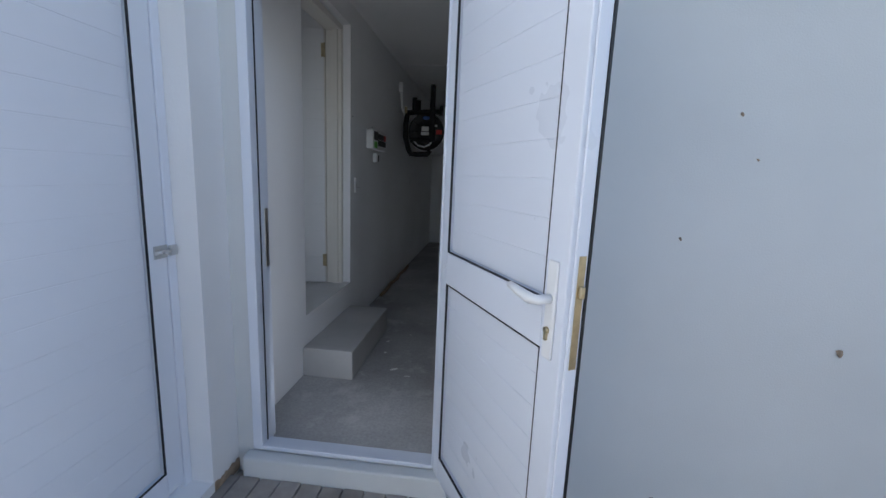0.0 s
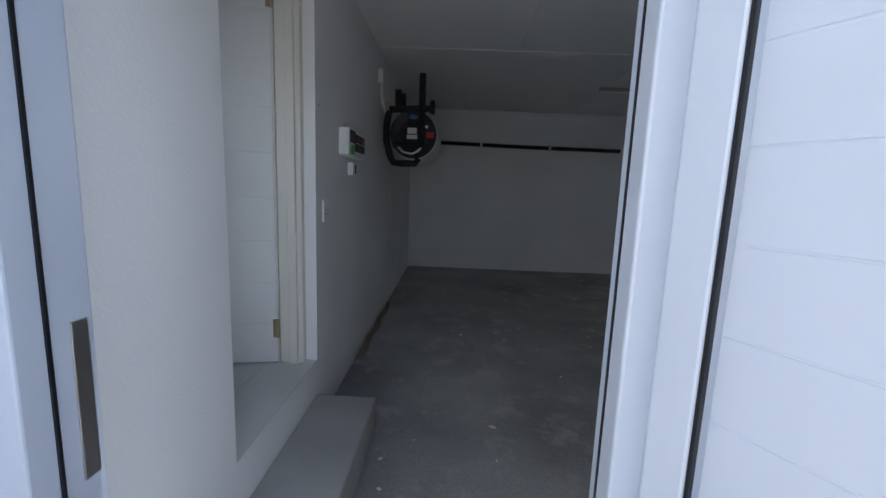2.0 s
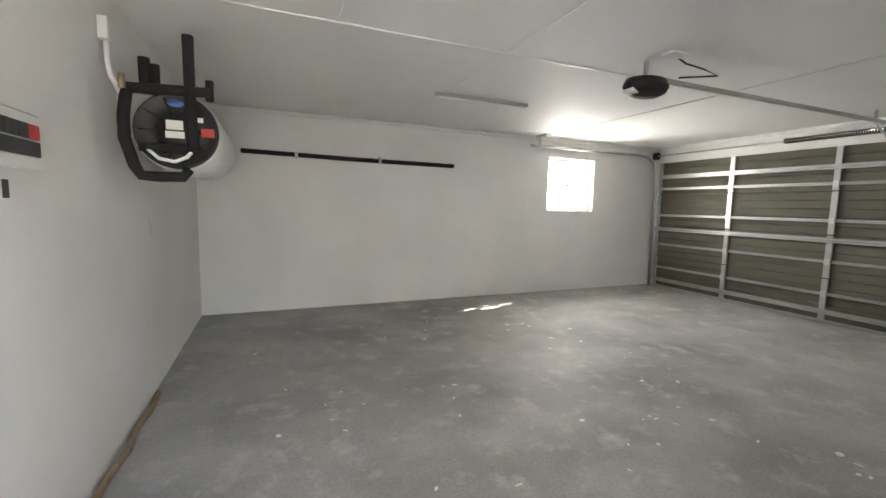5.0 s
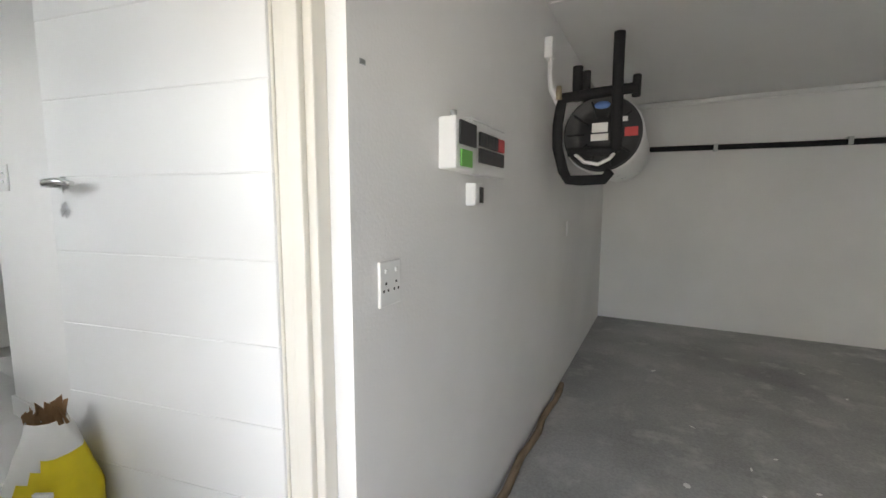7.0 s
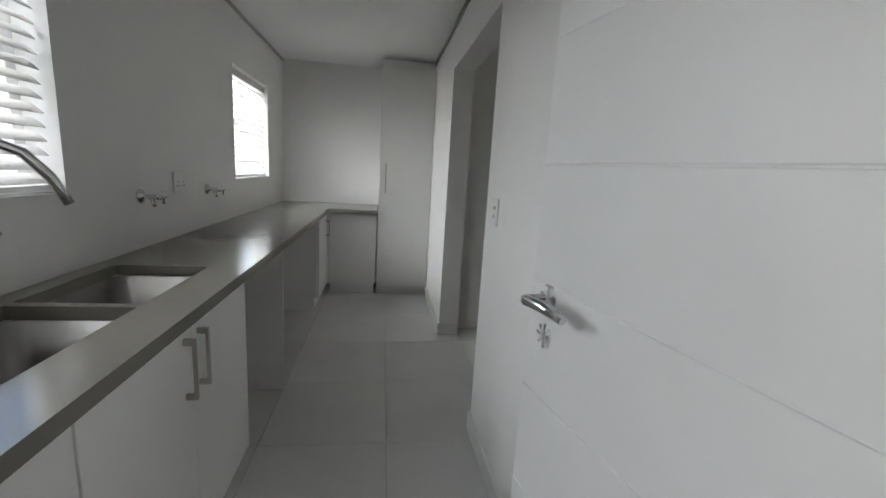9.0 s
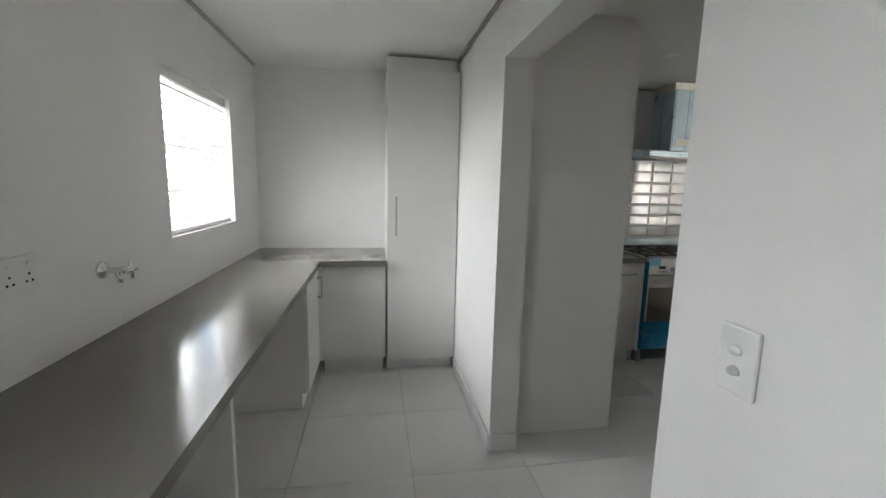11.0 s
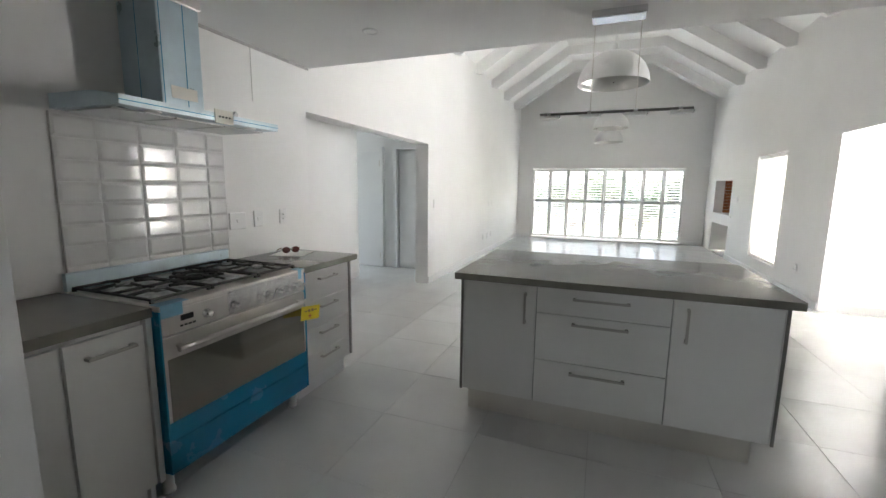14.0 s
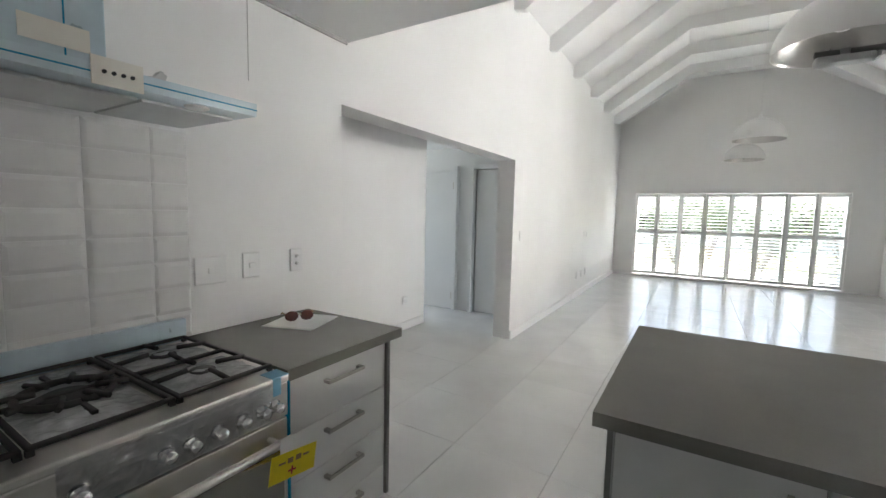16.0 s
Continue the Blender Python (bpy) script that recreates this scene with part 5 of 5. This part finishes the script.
worktop("island_worktop", "thick grey quartz top of the kitchen island", 0.896, 0.04, [((-3.475, 6.385), (-1.755, 7.445))])
island = thing("kitchen_island", "pale grey island cabinet with doors and drawers", "kitchen island")
IX0, IX1, IY = -3.44, -1.8, 6.41
block("body", (IX0 + 0.02, IY + 0.022, 0.15), (IX1 - 0.02, 7.4, 0.855), M_CAB, island, 0.001)
block("end_panel", (IX0, IY - 0.002, 0.15), (IX0 + 0.019, 7.4, 0.855), M_CAB, island, 0.001)
block("end_panel", (IX1 - 0.019, IY - 0.002, 0.15), (IX1, 7.4, 0.855), M_CAB, island, 0.001)
block("plinth", (-3.4, 6.47, 0.001), (-1.876, 7.34, 0.149), M_STEEL, island, 0.001, "brushed steel plinth")
for nm, u0, u1, z0, z1, h in (("door", -3.42, -2.986, 0.155, 0.85, (-3.047, 0.63, -3.047, 0.81)), ("drawer", -2.984, -2.294, 0.70, 0.85, (-2.785, 0.8, -2.495, 0.8)),
                              ("drawer", -2.984, -2.294, 0.42, 0.698, (-2.785, 0.655, -2.495, 0.655)), ("drawer", -2.984, -2.294, 0.155, 0.418, (-2.785, 0.365, -2.495, 0.365)), ("door", -2.292, -1.82, 0.155, 0.85, (-2.225, 0.63, -2.225, 0.81))):
    fr = block(nm, (u0 + 0.0018, IY, z0 + 0.0018), (u1 - 0.0018, IY + 0.02, z1 - 0.0018), M_CAB, island, 0.0015)
    handle_bar(fr, (h[0], IY, h[1]), (h[2], IY, h[3]), (0, -1, 0))
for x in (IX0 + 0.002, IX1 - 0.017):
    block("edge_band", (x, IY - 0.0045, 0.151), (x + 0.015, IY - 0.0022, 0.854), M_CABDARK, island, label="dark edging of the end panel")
# added dark sheet: its colour stands for shade between doors and drawers
block("gap_shade_sheet", (IX0 + 0.021, IY + 0.0205, 0.151), (IX1 - 0.021, IY + 0.0215, 0.854), M_CABDARK, island, label="dark sheet painting shade into the gaps between the fronts")

bar = thing("bar_pendant", "long slim chrome bar pendant over the island", "pendant light")
BY = 6.64
block("canopy", (-2.785, BY - 0.055, 2.318), (-2.51, BY + 0.055, 2.359), M_CHROME, bar, 0.006)
for x in (-2.765, -2.53):
    tube("cable", [(x, BY, 2.32), (x, BY, 1.84)], 0.0022, M_STEEL, bar, 6)
tube("rail", [(-3.045, BY, 1.835), (-2.25, BY, 1.833)], 0.008, M_CABDARK, bar, 10, "thin dark rail")
for x in (-2.99, -2.77, -2.53, -2.31):
    lampb = block("lamp", (x - 0.055, BY - 0.02, 1.808), (x + 0.055, BY + 0.02, 1.826), M_BULB, bar, 0.005, "clear white acrylic lamp bar")
    block("clip", (x - 0.01, BY - 0.012, 1.826), (x + 0.01, BY + 0.012, 1.842), M_CHROME, lampb, 0.002)
    block("end_cap", (x + 0.0555, BY - 0.018, 1.81), (x + 0.064, BY + 0.018, 1.825), M_CHROME, lampb, 0.002)

for x, y in ((-4.08, 6.46), (-2.6, 5.0), (-4.08, 5.0)):
    dl = thing("downlight", "small round white recessed ceiling light", "downlight", (x, y, CEIL - 0.001), 0, "kitchen downlights")
    bm = bmesh.new()
    add_lathe(bm, [(0.055, 0.0), (0.05, -0.008), (0.04, -0.008), (0.036, -0.001)], sides=28)
    part("ring", bm, M_TRIM, dl)
    bm = bmesh.new()
    add_lathe(bm, [(0.036, -0.001), (0.02, -0.002), (0.0005, -0.002)], sides=20)
    part("diffuser", bm, M_BULB, dl)

# ---- living room ----
M_SILVER = material("ribbed_silver_lining", (0.55, 0.54, 0.52), 0.3, 0.9, vary=0.05)
for x, y, z in ((-2.645, 8.45, 2.385), (-2.6, 12.6, 2.53), (-2.61, 14.55, 2.48)):
    p = thing("dome_pendant", "white dome pendant with ribbed silver inside", "pendant light", (x, y, z), 0, "dome pendants")
    p.scale = (1.58, 1.58, 1.58)
    drop = (4.545 - z) / 1.58
    bm = bmesh.new()
    add_lathe(bm, [(0.2 * math.cos(a), 0.19 * math.sin(a)) for a in (i * math.pi / 2 / 14 for i in range(14))] + [(0.015, 0.19)], sides=48)
    part("shade", bm, M_WHITEPL, p)
    bm = bmesh.new()
    prof = []
    for i in range(28):
        a = i / 27 * math.pi / 2 * 0.93
        k = 0.196 - (0.004 if i % 2 else 0.0)
        prof.append((k * math.cos(a), (k - 0.018) * math.sin(a) + 0.001))
    add_lathe(bm, prof, sides=48)
    part("lining", bm, M_SILVER, p, "ribbed silver inner lining")
    bm = bmesh.new()
    add_lathe(bm, [(0.0005, 0.06), (0.02, 0.065), (0.03, 0.09), (0.026, 0.12), (0.014, 0.14), (0.014, 0.172)], sides=20)
    part("bulb", bm, M_BULB, p)
    tube("cable", [(0, 0, 0.2), (0, 0, drop)], 0.002, M_WHITEPL, p, 6)
    bm = bmesh.new()
    add_lathe(bm, [(0.016, 0.189), (0.016, 0.22), (0.005, 0.235)], sides=16)
    part("cap", bm, M_WHITEPL, p)
    block("canopy", (-0.04, -0.04, drop - 0.015), (0.04, 0.04, drop), M_WHITEPL, p, 0.004)

slope = (FLAT_Z - (EAVE - 0.13)) / (FLAT_IN + 0.2)
for k in range(-2, 5):
    y = 10.6 + 1.19 * k
    beam = thing("rafter", "white painted roof rafter with collar", "rafter", (0, 0, 0), 0, "roof rafters")
    D = 0.24
    for sx in (0, 1):
        def flip(x):
            return x if sx == 0 else -5.19 - x
        xw = -4.998
        zw = EAVE - 0.13 + 0.202 * slope
        outl = [(flip(xw), zw - 0.16), (flip(xw), zw - 0.003), (flip(-5.0 + FLAT_IN), FLAT_Z - 0.003), (flip(-5.0 + FLAT_IN + 0.12), FLAT_Z - 0.003), (flip(-5.0 + FLAT_IN + 0.12), FLAT_Z - 0.2), (flip(-5.0 + FLAT_IN + 0.04), FLAT_Z - 0.2), (flip(xw + 0.12), zw - 0.2 + 0.12 * slope - 0.06)]
        bm = bmesh.new()
        add_prism(bm, outl, 1, y - 0.035, y + 0.035)
        part("rafter_leg", bm, M_CEIL, beam)
    block("collar", (-5.0 + FLAT_IN + 0.121, y - 0.03, FLAT_Z - 0.2), (-0.19 - FLAT_IN - 0.121, y + 0.03, FLAT_Z - 0.003), M_CEIL, beam)

# folding shutters in front of glazed doors
X0, X1 = -4.56, -0.7
shut_frame = thing("shutter_frame", "white outer frame of the folding shutters", "frame")
for nm, lo, hi in (("head", (X0 - 0.03, 16.3, 1.976), (X1 + 0.03, 16.339, 2.0)), ("sill", (X0 - 0.02, 16.3, 0.002), (X1 + 0.02, 16.339, 0.045))):
    block(nm, lo, hi, M_BLIND, shut_frame, 0.004)
PW = (X1 - X0) / 8
bm = bmesh.new()
for lo, hi in (((-PW / 2 + 0.05, -0.03, -0.003), (PW / 2 - 0.05, 0.03, 0.003)),):
    add_box(bm, lo, hi, 0.002)
louvre = mesh_of("louvre", bm, M_BLIND)
for i in range(8):
    cx = X0 + PW * (i + 0.5)
    sh = thing("louvre_shutter", "white louvred shutter panel, slats half open", "shutter", (cx, 16.4, 0.045), 0, "folding shutters")
    hgt = 1.925
    for nm, lo, hi in (("stile", (-PW / 2 + 0.002, -0.02, 0), (-PW / 2 + 0.048, 0.02, hgt)), ("stile", (PW / 2 - 0.048, -0.02, 0), (PW / 2 - 0.002, 0.02, hgt)),
                       ("rail", (-PW / 2 + 0.0485, -0.0195, 0.0), (PW / 2 - 0.0485, 0.0195, 0.07)), ("rail", (-PW / 2 + 0.0485, -0.0195, 1.0), (PW / 2 - 0.0485, 0.0195, 1.07)), ("rail", (-PW / 2 + 0.0485, -0.0195, hgt - 0.07), (PW / 2 - 0.0485, 0.0195, hgt))):
        block(nm, lo, hi, M_BLIND, sh, 0.003)
    tilt = -24 if i % 3 else -14
    for z0, z1 in ((0.07, 1.0), (1.07, hgt - 0.07)):
        n = int((z1 - z0) / 0.066)
        for k in range(n):
            o = new("louvre", louvre)
            o.parent = sh
            o.location = (0, 0, z0 + (k + 0.5) * (z1 - z0) / n)
            o.rotation_euler = (radians(tilt - (16 if z0 < 0.5 else 0) + random.uniform(-2, 2)), 0, 0)
for i in range(5):
    x = X0 + 0.03 + (X1 - X0 - 0.06) * i / 4
    block("door_stile", (x - 0.03, 16.47, 0.05), (x + 0.03, 16.52, 1.97), M_TRIM, shut_frame, 0.003)

braai = thing("built_in_braai", "wall-set braai with red brick lining and lower niche", "fireplace")
for nm, lo, hi, mt in (("back", (0.45, 14.0, 0.0), (0.5, 15.6, 1.7), M_SOOT), ("shelf", (0.0, 14.0, 0.7), (0.45, 15.6, 0.9), M_WALL), ("shelf", (0.0, 14.0, 1.66), (0.45, 15.6, 1.72), M_WALL), ("shelf", (0.0, 14.0, -0.06), (0.45, 15.6, 0.015), M_WALL),
                       ("side", (0.0, 13.9, 0.0), (0.45, 14.0, 1.7), M_WALL), ("side", (0.0, 15.63, 0.0), (0.45, 15.7, 1.7), M_WALL)):
    block(nm, lo, hi, mt, braai)
block("ledge", (-0.21, 14.04, 0.865), (0.0, 15.57, 0.905), M_WALL, braai, 0.003, "white ledge under the fire opening")
bm = bmesh.new()
add_box(bm, (-0.0355, -0.105, -0.034), (0.0355, 0.105, 0.034), 0.003)
brick = mesh_of("brick", bm, M_FIREBRICK)
for r in range(10):
    for k in range(8):
        o = new("brick", brick)
        o.parent = braai
        o.location = (0.41, 14.05 + k * 0.218 + (r % 2) * 0.1, 0.94 + r * 0.074)
    for k in range(3):
        o = new("brick", brick)
        o.parent = braai
        o.rotation_euler = (0, 0, radians(90))
        o.location = (-0.075 + k * 0.218 + (r % 2) * 0.1, 15.587, 0.94 + r * 0.074)

# ---- passage doors ----
pd = thing("passage_door", "open white passage door with hinges", "door", (-6.27, 10.47, 0.006), 180)
block("panel", (0.0, -0.02, 0), (0.78, 0.02, 2.0), M_DOOR, pd, 0.003)
for z in (0.2, 1.8):
    block("hinge", (-0.01, 0.0205, z - 0.05), (0.02, 0.03, z + 0.05), M_STEEL, pd, 0.002)
pf = thing("passage_door_frame", "white frame of the passage doors", "door frame")
for x in (-6.24, -5.98, -5.24):
    block("jamb", (x - 0.02, 10.42, 0.001), (x + 0.03, 10.56, 2.08), M_TRIM, pf, 0.004)
block("head", (-5.949, 10.42, 2.03), (-5.261, 10.56, 2.08), M_TRIM, pf, 0.004)
pd2 = thing("passage_door", "closed white passage door with dark lever", "door", (-5.949, 10.53, 0.006))
block("panel", (0, 0, 0), (0.688, 0.04, 2.02), M_DOOR, pd2, 0.003)
tube("lever", [(0.6, -0.0, 1.0), (0.6, -0.05, 1.0), (0.5, -0.05, 1.0)], 0.01, M_BLACK, pd2)
block("lever_plate", (0.58, -0.008, 0.9), (0.62, -0.0005, 1.1), M_BLACK, pd2, 0.002)

# ---- outside ----
bm = bmesh.new()
add_box(bm, (-8, -4, -0.619), (12, 1.999, OUT - 0.03))
structure("pavement", bm, M_SAND, "sandy bed of the paved yard", "paving")
bm = bmesh.new()
add_box(bm, (-8, 16.56, -0.619), (6, 20.0, -0.06), 0.01)
structure("pavement_patio", bm, M_STEP, "pale concrete patio outside the folding doors", "patio")
bm = bmesh.new()
add_box(bm, (-5.0, -2.6, -0.6), (9.0, -2.4, 1.4), 0.01)
structure("wall_yard", bm, M_OUTWALL, "plastered yard wall behind the entrance", "wall")


def shrub(name, label, at, height, spread, seed):
    ob = thing(name, label, "shrub", at)
    rnd = random.Random(seed)
    bm = bmesh.new()
    tips = []
    for k in range(7):
        a = rnd.uniform(0, 6.28)
        tip = Vector((spread * 0.6 * math.cos(a), spread * 0.6 * math.sin(a), height * rnd.uniform(0.5, 0.95)))
        add_tube(bm, [(0, 0, 0), tip * 0.45 + Vector((0, 0, 0.1)), tip], [0.05, 0.03, 0.01], 6)
        tips.append(tip)
    part("stem", bm, M_BARK, ob)
    bm = bmesh.new()
    for k in range(1500):
        c = rnd.choice(tips) * rnd.uniform(0.6, 1.1) + Vector([rnd.gauss(0, spread * 0.2) for _ in range(3)])
        c.z = max(c.z, 0.1)
        s = rnd.uniform(0.05, 0.11)
        m = Matrix.Translation(c) @ Euler([rnd.uniform(0, 6.28) for _ in range(3)]).to_matrix().to_4x4()
        vs = [bm.verts.new(m @ Vector(p)) for p in ((-s, 0, 0), (0, -s * 0.4, 0.01), (s, 0, 0), (0, s * 0.4, 0.01))]
        bm.faces.new(vs)
    part("crown", bm, M_LEAF, ob)


for i, (x, y, h, s) in enumerate(((-6.5, 24.5, 2.8, 1.4), (-4.0, 26, 3.2, 1.6), (-1.0, 25.5, 2.4, 1.3), (1.8, 27, 3.4, 1.8), (-2.6, 30, 3.0, 1.6))):
    shrub("shrub", "sunlit green garden shrub", (x, y, -0.62), h, s, 20 + i)
house = thing("neighbour_house", "pale neighbouring house beyond the garden", "house", (-1.0, 40, -0.62))
block("wall", (-9, 0, 0), (9, 8, 2.8), M_NEIGHBOUR, house)
bm = bmesh.new()
add_prism(bm, [(-0.6, 2.8), (8.6, 2.8), (4.0, 5.0)], 0, -9.5, 9.5)
part("roof", bm, M_ROOFTILE, house)
for x in (-6, -2, 3):
    wn_ob = block("window", (x, -0.05, 1.0), (x + 1.6, -0.01, 2.2), M_OVEN, house)
    block("frame", (x - 0.06, -0.03, 0.94), (x - 0.001, 0.0, 2.26), M_TRIM, wn_ob)

# ---- floor tiles and pavers ----
bm = bmesh.new()
add_box(bm, (-0.299, -0.299, -0.011), (0.299, 0.299, 0.0), 0.001)
tile600 = mesh_of("tile", bm, M_TILE)
floor_ob = bpy.data.objects["floor"]
GX, GY = -2.06, 3.195


def tile_spot(i, j):
    return GX + 0.6 * i + 0.3, GY + 0.6 * j + 0.3


def clip_box(x, y, x0, x1, y0, y1):
    return max(x - 0.2985, x0), min(x + 0.2985, x1), max(y - 0.2985, y0), min(y + 0.2985, y1)


REGIONS = [(-5.184, -0.191, 2.067, 3.63), (-3.41, -2.142, 3.63, 3.785), (-4.999, -0.192, 3.785, 16.339), (-5.2, -4.999, 6.967, 9.57), (-8.94, -5.2, 6.75, 14.0), (-0.191, 0.58, 8.69, 10.13)]
rest = bmesh.new()
count = 0
for x0, x1, y0, y1 in REGIONS:
    for i in range(-13, 9):
        for j in range(-3, 23):
            x, y = tile_spot(i, j)
            a, b, c, d = clip_box(x, y, x0, x1, y0, y1)
            if b - a < 0.004 or d - c < 0.004:
                continue
            whole = b - a > 0.596 and d - c > 0.596
            if whole and -5 < x < -0.2 and y < 13 and count < 290:
                o = new("tile", tile600)
                o.parent = floor_ob
                o.location = (x, y, 0)
                count += 1
            else:
                add_box(rest, (a, c, -0.011), (b, d, 0.0))
o = part("tile_remainder", rest, M_TILE, floor_ob)
tagged(o, kind="stuff")
# threshold of the raised doorway
bm = bmesh.new()
add_box(bm, (-0.19, 2.78, -0.006), (-0.001, 3.645, 0.004))
structure("trim_threshold", bm, M_TILE, "pale tile in the inner doorway", "threshold")

bm = bmesh.new()
add_box(bm, (-0.048, -0.098, -0.05), (0.048, 0.098, 0.0), 0.004)
paver = mesh_of("paver", bm, M_BRICKPAVE)
pave_ob = bpy.data.objects["pavement"]
for i in range(26):
    for j in range(9):
        o = new("paver", paver)
        o.parent = pave_ob
        o.location = (-0.1 + i * 0.101 + random.uniform(-0.001, 0.001), 1.83 - j * 0.202, OUT + random.uniform(-0.003, 0.003))
